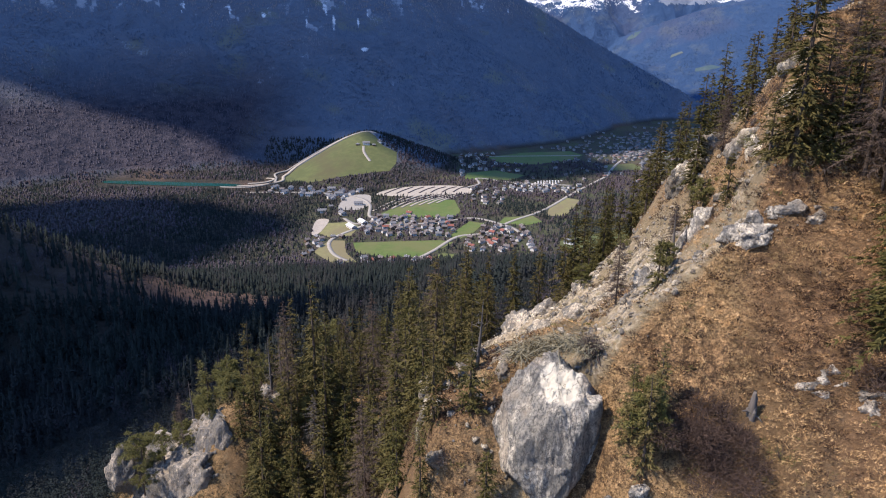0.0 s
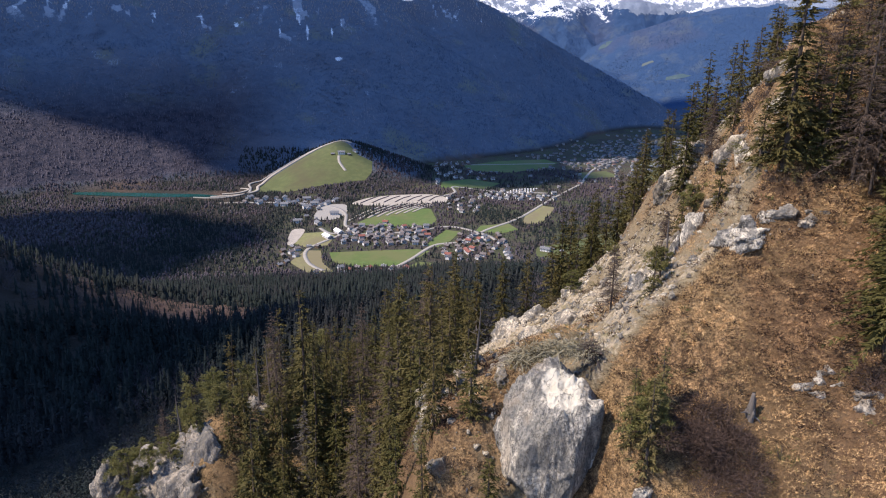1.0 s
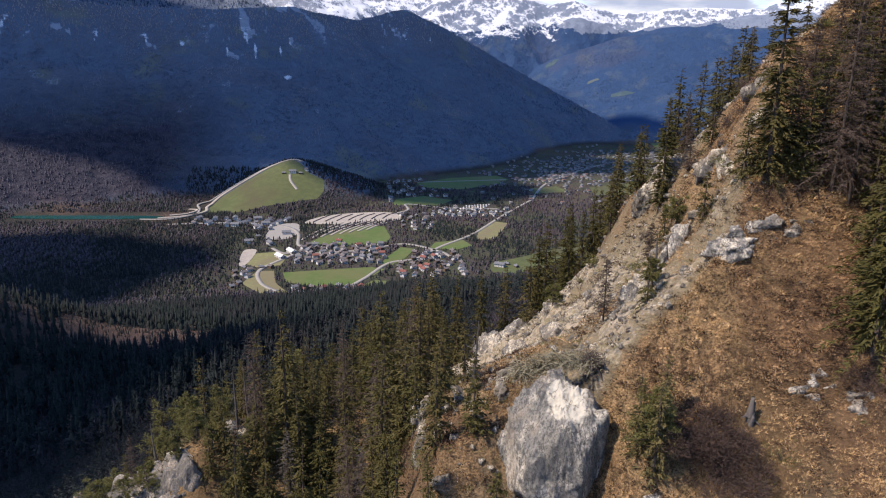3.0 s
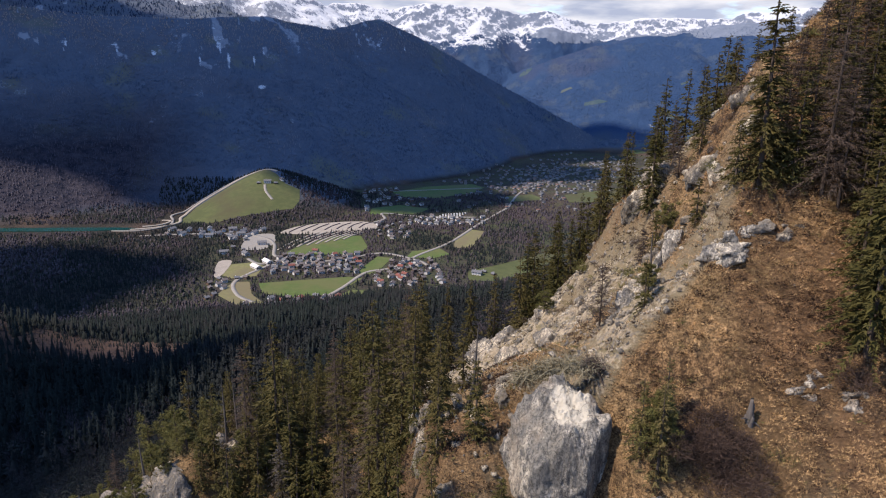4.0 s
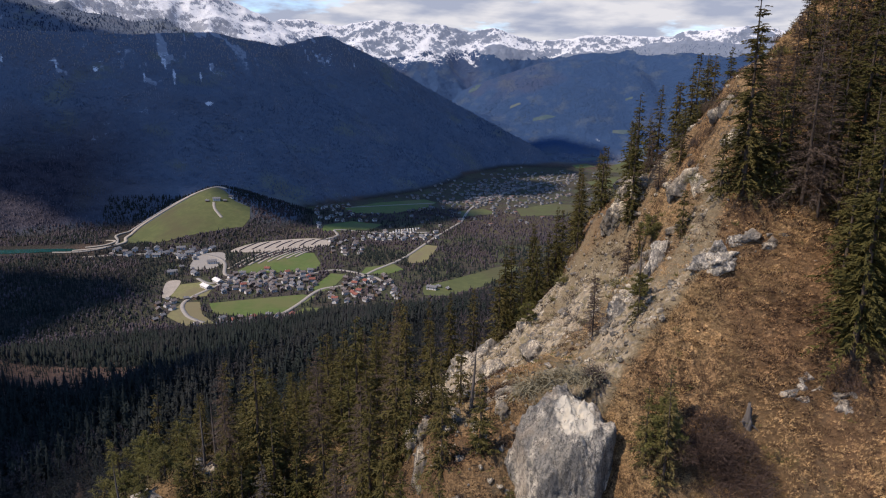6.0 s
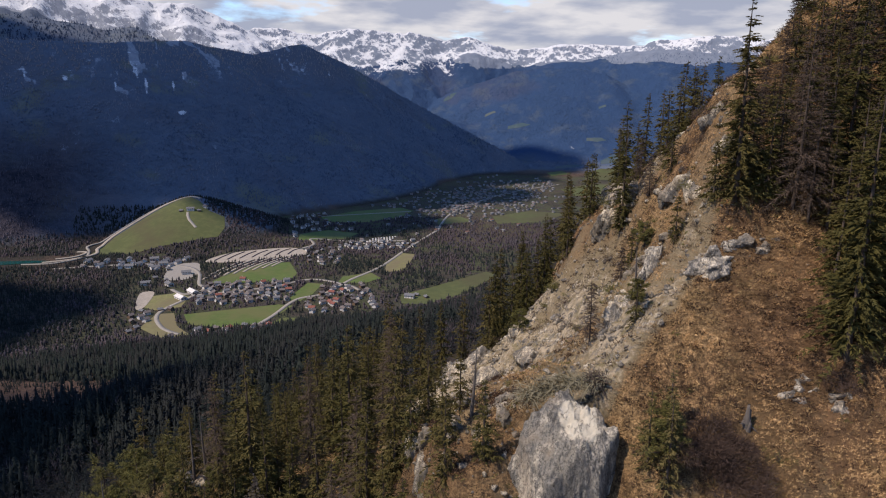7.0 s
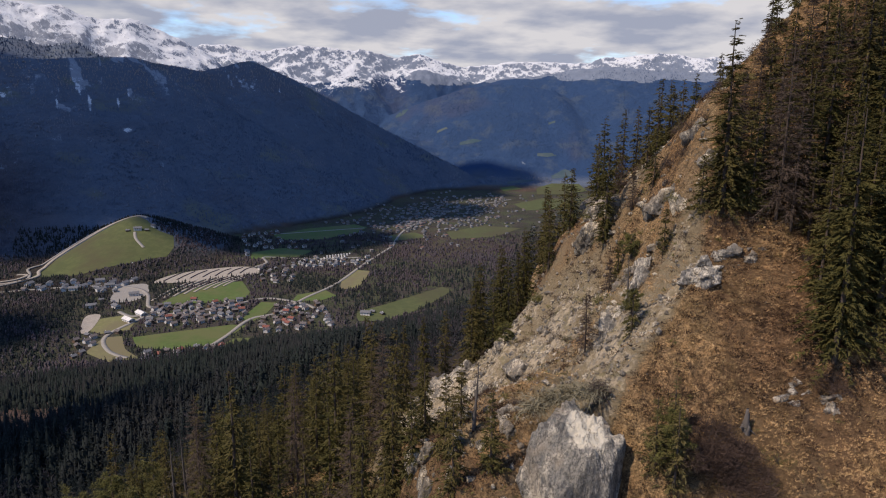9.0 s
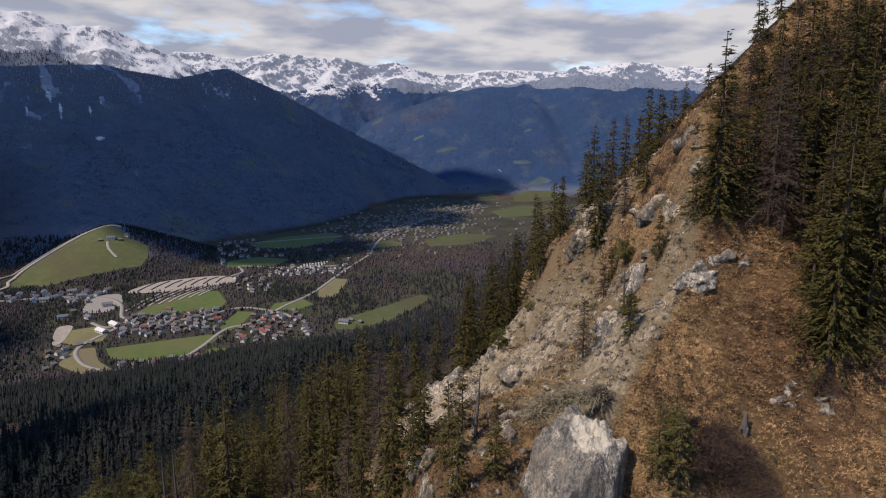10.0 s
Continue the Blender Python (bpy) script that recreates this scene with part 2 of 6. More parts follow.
class Mat:
    """A small wrapper to write node materials in few lines."""

    def __init__(self, name, rough=0.9, spec=0.2):
        self.m = bpy.data.materials.new(name)
        self.m.use_nodes = True
        self.n, self.l = self.m.node_tree.nodes, self.m.node_tree.links
        self.b = self.n["Principled BSDF"]
        self.b.inputs["Roughness"].default_value = rough
        self.b.inputs["Specular IOR Level"].default_value = spec
        self.geo = self.n.new("ShaderNodeNewGeometry")
        self.tex = self.n.new("ShaderNodeTexCoord")

    def put(self, v, socket):
        if isinstance(v, bpy.types.NodeSocket):
            self.l.new(v, socket)
        elif isinstance(v, (tuple, list)):
            socket.default_value = (*v, 1) if len(v) == 3 and len(socket.default_value) == 4 else v
        else:
            socket.default_value = v

    def noise(self, scale, detail=4, rough=0.55, stretch=None, own=False):
        n = self.n.new("ShaderNodeTexNoise")
        n.inputs["Scale"].default_value, n.inputs["Detail"].default_value, n.inputs["Roughness"].default_value = scale, detail, rough
        v = self.tex.outputs["Object"] if own else self.geo.outputs["Position"]
        if stretch:
            mp = self.n.new("ShaderNodeMapping")
            mp.inputs["Scale"].default_value = stretch
            self.l.new(v, mp.inputs[0])
            v = mp.outputs[0]
        self.l.new(v, n.inputs["Vector"])
        return n.outputs["Fac"]

    def cells(self, scale, feature="F1", stretch=None, out="Distance"):
        n = self.n.new("ShaderNodeTexVoronoi")
        n.feature = feature
        n.inputs["Scale"].default_value = scale
        v = self.geo.outputs["Position"]
        if stretch:
            mp = self.n.new("ShaderNodeMapping")
            mp.inputs["Scale"].default_value = stretch
            self.l.new(v, mp.inputs[0])
            v = mp.outputs[0]
        self.l.new(v, n.inputs["Vector"])
        return n.outputs[out]

    def ramp(self, fac, *stops):
        n = self.n.new("ShaderNodeValToRGB")
        e = n.color_ramp.elements
        while len(e) < len(stops):
            e.new(0.5)
        for el, (p, c) in zip(e, stops):
            el.position = p
            el.color = (c, c, c, 1) if isinstance(c, (int, float)) else (*c, 1)
        self.l.new(fac, n.inputs[0])
        return n.outputs[0]

    def mix(self, fac, a, b, mode="MIX"):
        n = self.n.new("ShaderNodeMix")
        n.data_type, n.blend_type = "RGBA", mode
        self.put(fac, n.inputs[0])
        self.put(a, n.inputs[6])
        self.put(b, n.inputs[7])
        return n.outputs[2]

    def math(self, op, a, b=0.0, clamp=False):
        n = self.n.new("ShaderNodeMath")
        n.operation, n.use_clamp = op, clamp
        self.put(a, n.inputs[0])
        self.put(b, n.inputs[1])
        return n.outputs[0]

    def attr(self, name):
        n = self.n.new("ShaderNodeAttribute")
        n.attribute_name = name
        s = self.n.new("ShaderNodeSeparateColor")
        self.l.new(n.outputs["Color"], s.inputs[0])
        return [*s.outputs, n.outputs["Alpha"]]

    def random(self):
        return self.n.new("ShaderNodeObjectInfo").outputs["Random"]

    def island(self):
        return self.geo.outputs["Random Per Island"]

    def bump(self, fac, strength, distance):
        n = self.n.new("ShaderNodeBump")
        n.inputs["Strength"].default_value, n.inputs["Distance"].default_value = strength, distance
        self.l.new(fac, n.inputs["Height"])
        self.l.new(n.outputs[0], self.b.inputs["Normal"])

    def done(self, colour):
        self.put(colour, self.b.inputs["Base Color"])
        return self.m


def cover(me, rgb, fourth=None):
    a = me.color_attributes.new("cover", "FLOAT_COLOR", "POINT")
    a.data.foreach_set("color", np.column_stack([rgb, np.ones(len(rgb)) if fourth is None else fourth]).astype(np.float32).ravel())


# ---- materials ----


def land_material():
    """Valley and mountains: forest floor, bare rock and snow by the cover's red, green and blue."""
    m = Mat("land", 0.95, 0.1)
    rock, bare, snow, wooded = m.attr("cover")
    floor = m.mix(m.noise(0.012, 6), (0.026, 0.024, 0.018), (0.048, 0.040, 0.031))
    floor = m.mix(m.ramp(m.noise(0.12, 5), (0.4, 0.0), (0.65, 1.0)), floor, (0.024, 0.023, 0.017))
    # Mountain forest floor is lightened towards blue to imitate haze.
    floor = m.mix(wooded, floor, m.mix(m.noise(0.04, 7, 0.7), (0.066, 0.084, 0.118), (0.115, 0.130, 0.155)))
    floor = m.mix(m.math("MULTIPLY", wooded, m.ramp(m.noise(0.0045, 5, 0.6), (0.56, 0.0), (0.66, 0.8))), floor, (0.125, 0.130, 0.105))
    place = m.n.new("ShaderNodeSeparateXYZ")
    m.l.new(m.geo.outputs["Position"], place.inputs[0])
    # Past this line blue haze is put into the forest and clearing colours.
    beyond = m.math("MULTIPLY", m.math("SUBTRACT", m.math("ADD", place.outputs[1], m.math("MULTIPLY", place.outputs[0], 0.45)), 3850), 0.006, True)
    haze_blue = m.mix(m.noise(0.03, 8, 0.7), (0.020, 0.042, 0.092), (0.032, 0.056, 0.112))
    haze_blue = m.mix(m.ramp(m.noise(0.008, 7, 0.65), (0.52, 0.0), (0.64, 0.8)), haze_blue, m.mix(m.noise(0.05, 5), (0.042, 0.062, 0.098), (0.060, 0.078, 0.108)))
    # The western foot is sunlit; its floor is darkened by position to offset that.
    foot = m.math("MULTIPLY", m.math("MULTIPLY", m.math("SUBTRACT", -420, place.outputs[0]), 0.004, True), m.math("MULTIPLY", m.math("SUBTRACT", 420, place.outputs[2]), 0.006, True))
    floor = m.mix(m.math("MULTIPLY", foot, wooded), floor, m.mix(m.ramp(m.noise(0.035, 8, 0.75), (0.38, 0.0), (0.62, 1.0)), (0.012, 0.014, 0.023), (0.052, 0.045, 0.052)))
    floor = m.mix(m.math("MULTIPLY", beyond, wooded), floor, haze_blue)
    brown = m.mix(m.noise(0.08, 6), (0.15, 0.092, 0.058), (0.050, 0.036, 0.030))
    # Rock carries a blue haze tint, stronger far off.
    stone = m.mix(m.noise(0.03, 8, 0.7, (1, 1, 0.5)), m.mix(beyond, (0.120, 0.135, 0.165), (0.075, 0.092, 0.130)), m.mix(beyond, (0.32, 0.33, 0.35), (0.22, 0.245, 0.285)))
    flat = m.math("MULTIPLY", m.math("MULTIPLY", m.math("SUBTRACT", 106, place.outputs[2]), 0.4, True), m.math("MULTIPLY", m.math("ADD", place.outputs[0], 420), 0.01, True))
    turf = m.mix(m.ramp(m.noise(0.02, 6, 0.65), (0.42, 0.0), (0.58, 1.0)), (0.056, 0.047, 0.037), (0.056, 0.060, 0.030))
    floor = m.mix(m.math("MULTIPLY", flat, m.ramp(m.noise(0.009, 5, 0.6), (0.34, 0.35), (0.55, 1.0))), floor, turf)
    c = m.mix(m.math("MULTIPLY", bare, m.math("SUBTRACT", 1.0, m.math("MULTIPLY", flat, 0.6))), floor, brown)
    bits = m.math("ADD", rock, m.math("MULTIPLY", m.math("SUBTRACT", m.noise(0.045, 9, 0.8, (1, 0.4, 0.4)), 0.5), 1.3))
    c = m.mix(m.ramp(bits, (0.46, 0.0), (0.62, 1.0)), c, stone)
    edge = m.math("ADD", snow, m.math("MULTIPLY", m.math("SUBTRACT", m.noise(0.055, 9, 0.8, (1, 1, 0.35)), 0.5), 2.2))
    c = m.mix(m.ramp(edge, (0.40, 0.0), (0.54, 1.0)), c, (0.54, 0.54, 0.535))
    m.bump(m.noise(0.022, 9, 0.75), 1.0, 16.0)
    return m.done(c)


def hillside_material():
    """The slope at hand: dry grass, bare limestone and soil; cover: rock, green, heath."""
    m = Mat("hillside", 0.95, 0.1)
    rock, green, heath = m.attr("cover")[:3]
    straw = m.mix(m.noise(0.35, 6, 0.6), (0.50, 0.315, 0.140), (0.33, 0.195, 0.090))
    straw = m.mix(m.ramp(m.noise(1.5, 7, 0.75, (1, 1, 0.6)), (0.42, 0.0), (0.56, 1.0)), m.mix(0.85, straw, (0.034, 0.020, 0.011)), straw)
    straw = m.mix(m.ramp(m.noise(0.11, 3), (0.48, 0.0), (0.62, 0.6)), straw, m.mix(m.noise(1.2, 5), (0.44, 0.29, 0.13), (0.58, 0.40, 0.19)))
    straw = m.mix(m.ramp(m.noise(5.5, 5, 0.8), (0.42, 0.0), (0.60, 1.0)), m.mix(0.75, straw, (0.035, 0.022, 0.013)), straw)
    straw = m.mix(heath, straw, m.mix(m.noise(2.4, 5), (0.095, 0.053, 0.029), (0.20, 0.122, 0.060)))
    straw = m.mix(green, straw, m.mix(m.noise(1.1, 5), (0.060, 0.056, 0.020), (0.12, 0.088, 0.038)))
    sparse = m.mix(m.noise(1.9, 8, 0.75), (0.075, 0.060, 0.034), (0.34, 0.270, 0.160))
    straw = m.mix(m.ramp(m.math("ADD", rock, m.math("MULTIPLY", m.math("SUBTRACT", m.noise(0.7, 6, 0.7), 0.5), 0.5)), (0.08, 0.0), (0.36, 0.9)), straw, sparse)
    pale = m.mix(m.noise(0.55, 8, 0.7), (0.180, 0.142, 0.094), (0.56, 0.455, 0.295))
    pale = m.mix(m.ramp(m.noise(0.5, 6, 0.7), (0.50, 0.0), (0.62, 0.8)), pale, (0.15, 0.125, 0.055))
    pale = m.mix(m.ramp(m.noise(1.6, 8, 0.7, (1, 1, 0.35)), (0.36, 0.0), (0.5, 1.0)), (0.15, 0.14, 0.125), pale)
    edge = m.math("ADD", rock, m.math("MULTIPLY", m.math("SUBTRACT", m.noise(1.1, 10, 0.78), 0.5), 2.0))
    c = m.mix(m.ramp(edge, (0.44, 0.0), (0.66, 1.0)), straw, pale)
    m.bump(m.math("ADD", m.noise(2.2, 8, 0.75), m.math("MULTIPLY", m.noise(9.0, 4), 0.35)), 1.0, 0.5)
    return m.done(c)


def rock_material(name="limestone", dull=(0.215, 0.195, 0.160), bright=(0.72, 0.63, 0.48), pale_patch=None):
    m = Mat(name, 0.92, 0.2)
    base = m.mix(m.ramp(m.noise(0.45, 9, 0.7, (1, 1, 0.6)), (0.47, 0.0), (0.56, 1.0)), dull, bright)
    base = m.mix(m.ramp(m.noise(1.3, 10, 0.8, (1, 1, 0.16)), (0.45, 0.0), (0.53, 1.0)), m.mix(0.75, base, (0.10, 0.098, 0.095)), base)
    base = m.mix(m.ramp(m.noise(5.0, 8, 0.85), (0.43, 0.85), (0.49, 0.0)), base, (0.070, 0.066, 0.058))
    base = m.mix(m.ramp(m.noise(0.35, 4), (0.52, 0.0), (0.66, 0.5)), base, (0.34, 0.27, 0.185))
    # Optional paler patch round one point.
    if pale_patch:
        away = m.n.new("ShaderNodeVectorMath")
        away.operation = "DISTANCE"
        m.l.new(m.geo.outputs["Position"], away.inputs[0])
        away.inputs[1].default_value = pale_patch[:3]
        # Noise-roughened distance from the patch centre.
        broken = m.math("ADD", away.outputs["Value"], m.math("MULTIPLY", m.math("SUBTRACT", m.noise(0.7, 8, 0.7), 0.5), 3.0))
        base = m.mix(m.ramp(m.math("DIVIDE", broken, 2 * pale_patch[3]), (0.44, 0.9), (0.54, 0.0)), base, m.mix(m.noise(3.0, 6, 0.7), (0.50, 0.44, 0.33), (0.74, 0.665, 0.51)))
    line = m.math("ABSOLUTE", m.math("SUBTRACT", m.noise(0.8, 7, 0.65, (1, 1, 0.45)), 0.5))
    base = m.mix(m.ramp(line, (0.0, 0.9), (0.016, 0.0)), base, (0.055, 0.05, 0.045))
    m.bump(m.math("ADD", m.noise(2.2, 10, 0.8, (1, 1, 0.4)), m.math("MULTIPLY", m.cells(2.3, "DISTANCE_TO_EDGE", (1, 1, 0.5)), 0.5)), 1.0, 0.4)
    return m.done(base)


def needle_material(name, dark, light, dry=(0.12, 0.085, 0.04)):
    m = Mat(name, 0.8, 0.15)
    c = m.mix(m.noise(0.7, 4, own=True), dark, light)
    c = m.mix(m.math("MULTIPLY", m.random(), 0.45), c, dry)
    c = m.mix(m.math("MULTIPLY", m.island(), 0.35), c, (light[0] * 1.3, light[1] * 1.25, light[2]))
    return m.done(c)


def forest_material(name, dark, light, third):
    m = Mat(name, 0.9, 0.1)
    c = m.mix(m.island(), dark, light)
    c = m.mix(m.ramp(m.noise(0.011, 4), (0.45, 0.0), (0.62, 0.75)), c, third)
    return m.done(c)


def mountain_wood_material():
    """Conifers lightened to a haze blue low down, grey-brown leafless beech in the upper belt."""
    m = Mat("mountain_wood", 0.9, 0.1)
    # The pale blue of these conifer tones stands in for haze.
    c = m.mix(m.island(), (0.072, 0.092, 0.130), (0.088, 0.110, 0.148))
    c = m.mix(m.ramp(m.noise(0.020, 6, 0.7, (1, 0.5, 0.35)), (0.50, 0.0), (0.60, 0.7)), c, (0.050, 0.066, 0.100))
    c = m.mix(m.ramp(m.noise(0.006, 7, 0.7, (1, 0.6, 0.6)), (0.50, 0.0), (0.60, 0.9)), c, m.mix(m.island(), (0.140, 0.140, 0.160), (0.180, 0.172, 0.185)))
    z = m.n.new("ShaderNodeSeparateXYZ")
    m.l.new(m.geo.outputs["Position"], z.inputs[0])
    belt = m.math("ADD", m.math("MULTIPLY", m.math("SUBTRACT", z.outputs[2], 480), 0.006), m.math("SUBTRACT", m.noise(0.01, 6, 0.65), 0.5), True)
    # Low western trees are darkened likewise against the direct sun.
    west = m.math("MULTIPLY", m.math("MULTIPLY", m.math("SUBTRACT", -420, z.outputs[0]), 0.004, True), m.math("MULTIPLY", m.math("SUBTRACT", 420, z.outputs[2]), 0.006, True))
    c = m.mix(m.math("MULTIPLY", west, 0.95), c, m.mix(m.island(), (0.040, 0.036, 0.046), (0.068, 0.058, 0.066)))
    c = m.mix(m.math("MULTIPLY", belt, 0.9), c, m.mix(m.island(), (0.20, 0.165, 0.145), (0.29, 0.235, 0.195)))
    return m.done(c)


def bark_material():
    m = Mat("bark", 0.95, 0.1)
    c = m.mix(m.noise(9, 6, 0.7, (1, 1, 0.2), own=True), (0.035, 0.026, 0.020), (0.11, 0.085, 0.066))
    m.bump(m.noise(14, 4, 0.6, (1, 1, 0.2), own=True), 0.6, 0.03)
    return m.done(c)


def dead_wood_material():
    m = Mat("weathered_wood", 0.9, 0.15)
    return m.done(m.mix(m.noise(7, 6, 0.7, (1, 1, 0.15), own=True), (0.042, 0.035, 0.030), (0.135, 0.118, 0.10)))


def plain(name, a, b, scale, rough=0.85, third=None):
    m = Mat(name, rough, 0.2)
    c = m.mix(m.noise(scale, 6, 0.6), a, b)
    c = m.mix(m.ramp(m.noise(scale * 5, 5, 0.7), (0.44, 0.45), (0.60, 0.0)), c, tuple(0.7 * v for v in a))
    if third:
        c = m.mix(m.ramp(m.noise(scale * 0.4, 6, 0.6), (0.45, 0.0), (0.60, 0.85)), c, third)
    return m.done(c)


LAND, HILLSIDE, LIMESTONE, BARK, DEAD = land_material(), hillside_material(), rock_material(), bark_material(), dead_wood_material()
FLANK_STONE = rock_material("flank_limestone", (0.18, 0.150, 0.105), (0.62, 0.525, 0.37))
# The last tuple is the centre and radius of the paler patch.
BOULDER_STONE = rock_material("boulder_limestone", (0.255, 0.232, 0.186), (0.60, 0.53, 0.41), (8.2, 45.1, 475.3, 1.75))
CRAG_STONE = rock_material("crag_limestone", (0.15, 0.13, 0.10), (0.36, 0.30, 0.22))
SPRUCE = needle_material("spruce_needles", (0.014, 0.015, 0.005), (0.066, 0.058, 0.013), (0.074, 0.050, 0.018))
PINE = needle_material("pine_needles", (0.028, 0.033, 0.010), (0.120, 0.110, 0.030), (0.10, 0.085, 0.032))
BRUSHWOOD = needle_material("dry_brushwood", (0.105, 0.095, 0.060), (0.235, 0.205, 0.135), (0.19, 0.165, 0.115))
YOUNG_SPRUCE = needle_material("young_spruce_needles", (0.030, 0.028, 0.010), (0.098, 0.080, 0.026), (0.11, 0.08, 0.035))
DARK_TWIGS = needle_material("dark_twigs", (0.020, 0.013, 0.010), (0.072, 0.047, 0.036), (0.058, 0.041, 0.034))
TWIGS = needle_material("bare_twigs", (0.026, 0.019, 0.015), (0.082, 0.058, 0.043), (0.066, 0.050, 0.041))
# Valley conifers hold a slight blue cast for haze.
WOODS = forest_material("conifer_wood", (0.009, 0.013, 0.012), (0.018, 0.022, 0.018), (0.021, 0.020, 0.020))
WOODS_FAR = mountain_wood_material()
# Both far woods have aerial haze painted in as blue.
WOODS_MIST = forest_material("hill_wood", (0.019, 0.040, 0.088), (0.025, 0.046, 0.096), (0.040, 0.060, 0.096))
WOODS_HAZED = forest_material("far_hill_wood", (0.013, 0.026, 0.054), (0.024, 0.038, 0.070), (0.045, 0.055, 0.080))
# Leafless wood greyed with the same haze cast.
BARE_WOODS = forest_material("leafless_wood", (0.034, 0.030, 0.034), (0.066, 0.056, 0.059), (0.058, 0.044, 0.046))
BRUSH = forest_material("brush", (0.045, 0.038, 0.018), (0.13, 0.095, 0.045), (0.060, 0.060, 0.022))
HEATHER = forest_material("heather", (0.018, 0.012, 0.009), (0.072, 0.042, 0.025), (0.045, 0.035, 0.016))
MEADOW = plain("meadow_grass", (0.056, 0.085, 0.015), (0.090, 0.112, 0.027), 0.025, 0.85, (0.088, 0.088, 0.028))
HILL_MEADOW = plain("hill_meadow", (0.052, 0.062, 0.018), (0.085, 0.088, 0.028), 0.012, 0.85, (0.055, 0.048, 0.020))
# Meadow green dulled to blue-grey for the haze of distance.
HAZED_MEADOW = plain("hazed_meadow", (0.036, 0.060, 0.074), (0.048, 0.072, 0.076), 0.012, 0.9, (0.070, 0.082, 0.078))
DRY_MEADOW = plain("dry_meadow", (0.125, 0.122, 0.040), (0.175, 0.158, 0.066), 0.03, 0.85, (0.12, 0.098, 0.05))
GRAVEL = plain("pale_gravel", (0.21, 0.18, 0.137), (0.36, 0.31, 0.245), 0.06)
ASPHALT = plain("road", (0.19, 0.17, 0.14), (0.27, 0.245, 0.205), 0.1)
PLASTER = plain("white_plaster", (0.46, 0.43, 0.385), (0.62, 0.59, 0.54), 0.05)
TIMBER = plain("dark_timber", (0.10, 0.065, 0.04), (0.18, 0.12, 0.075), 0.3)
ROOF_RED = plain("red_tile", (0.13, 0.050, 0.036), (0.21, 0.082, 0.056), 0.3)
ROOF_BROWN = plain("brown_tile", (0.085, 0.072, 0.066), (0.155, 0.130, 0.115), 0.3)
ROOF_GREY = plain("grey_sheet", (0.085, 0.085, 0.088), (0.17, 0.165, 0.16), 0.3)
WATER = plain("lake_water", (0.008, 0.040, 0.036), (0.012, 0.055, 0.048), 0.01, 0.08)

# ---- ground: one sheet to the horizon ----
HX0, HX1, HY0, HY1 = -50.0, 66.0, 30.0, 112.0


def build_ground():
    az = np.radians(np.concatenate([np.arange(-42, 44, 0.19), np.arange(46, 316, 3.0)]))
    rad = np.concatenate([np.linspace(0.05, 150, 60), np.geomspace(153, 2300, 230), np.linspace(2310, 4850, 290)])
    A, R = np.meshgrid(az, rad)
    X, Y = R * np.sin(A), R * np.cos(A)
    Z = height(X, Y)
    inner = np.minimum(np.minimum(X - HX0, HX1 - X), np.minimum(Y - HY0, HY1 - Y))
    Z = Z - 4.0 * sstep(0, 5, inner)
    nr, na = X.shape
    idx = np.arange(nr * na).reshape(nr, na)
    nxt = np.roll(idx, -1, axis=1)
    quads = np.stack([idx[:-1], idx[1:], nxt[1:], nxt[:-1]], -1).reshape(-1, 4)[:, ::-1]
    verts = np.column_stack([X.ravel(), Y.ravel(), Z.ravel()])
    verts = np.vstack([verts, [[0, 0, h1(0, 0)]]])
    me = mesh_np("ground", verts, quads, True)
    x, y, z = verts.T
    gz = np.gradient(Z, axis=0) / np.gradient(R, axis=0)
    steep = np.append(np.abs(gz).ravel(), 0)
    ga = np.gradient(Z, axis=1) / (np.gradient(A, axis=1) * R + 1e-6)
    full = np.append(np.hypot(gz, ga).ravel(), 0)
    r_all = np.hypot(x, y)
    rock = sstep(0.7, 1.2, steep + 0.35 * fbm(x, y, 90, 4, 91) - 0.3 * (r_all > 3900)) * 0.75 * (y > 2000)
    rock = np.where((r_all > 4000) & (z > 660 + 60 * fbm(x, y, 150, 3, 90)), 0.9, rock)
    rock = np.where((r_all > 3700) & (z < 630), rock * 0.25, rock)
    rock = np.where((r_all > 3600) & (r_all < 4010) & (x < 0), 0.25 * rock, rock)
    rock = np.maximum(rock, 0.70 * scar(x, y, z) * (y > 2200) * np.where(x > 900, 0.6 * (r_all < 4250), r_all < 3850))
    streak = ridged(x, y, 120, 4, 94)
    fall = fbm(np.arctan2(x, y) * 4600, r_all * 0.22, 46, 4, 89, 0.6)
    snow = np.clip(0.62 + 0.10 * sstep(100, -100, x) - 0.42 * sstep(0.6, 1.3, full) + 0.18 * fbm(x, y, 160, 4, 92) + 0.2 * (streak - 0.6) + 0.22 * fall, 0, 0.85) * np.where(x < 60, r_all > 4020, r_all > np.where(x > 1150, 4650, 4280)) * sstep(520, 640, z + 60 * fbm(x, y, 120, 3, 93))
    snow = np.maximum(snow, gully(x, y, z) * (0.62 + 0.5 * fbm(x, y, 40, 3, 18)))
    snow = np.maximum(snow, 0.45 * scar(x, y, z) * sstep(0.1, 0.4, fbm(x, y, 110, 3, 98)) * sstep(470, 560, z) * (y > 2500) * (r_all < 3800))
    bare = sstep(0.1, 0.5, fbm(x, y, 260, 4, 96)) * 0.6
    bare = np.maximum(bare, np.exp(-(((x + 205) / 90) ** 2 + ((y - 556) / 80) ** 2)) * 1.4)
    bare = bare * np.where((z > 115) & (r_all > 1900), 0.25, 1.0)
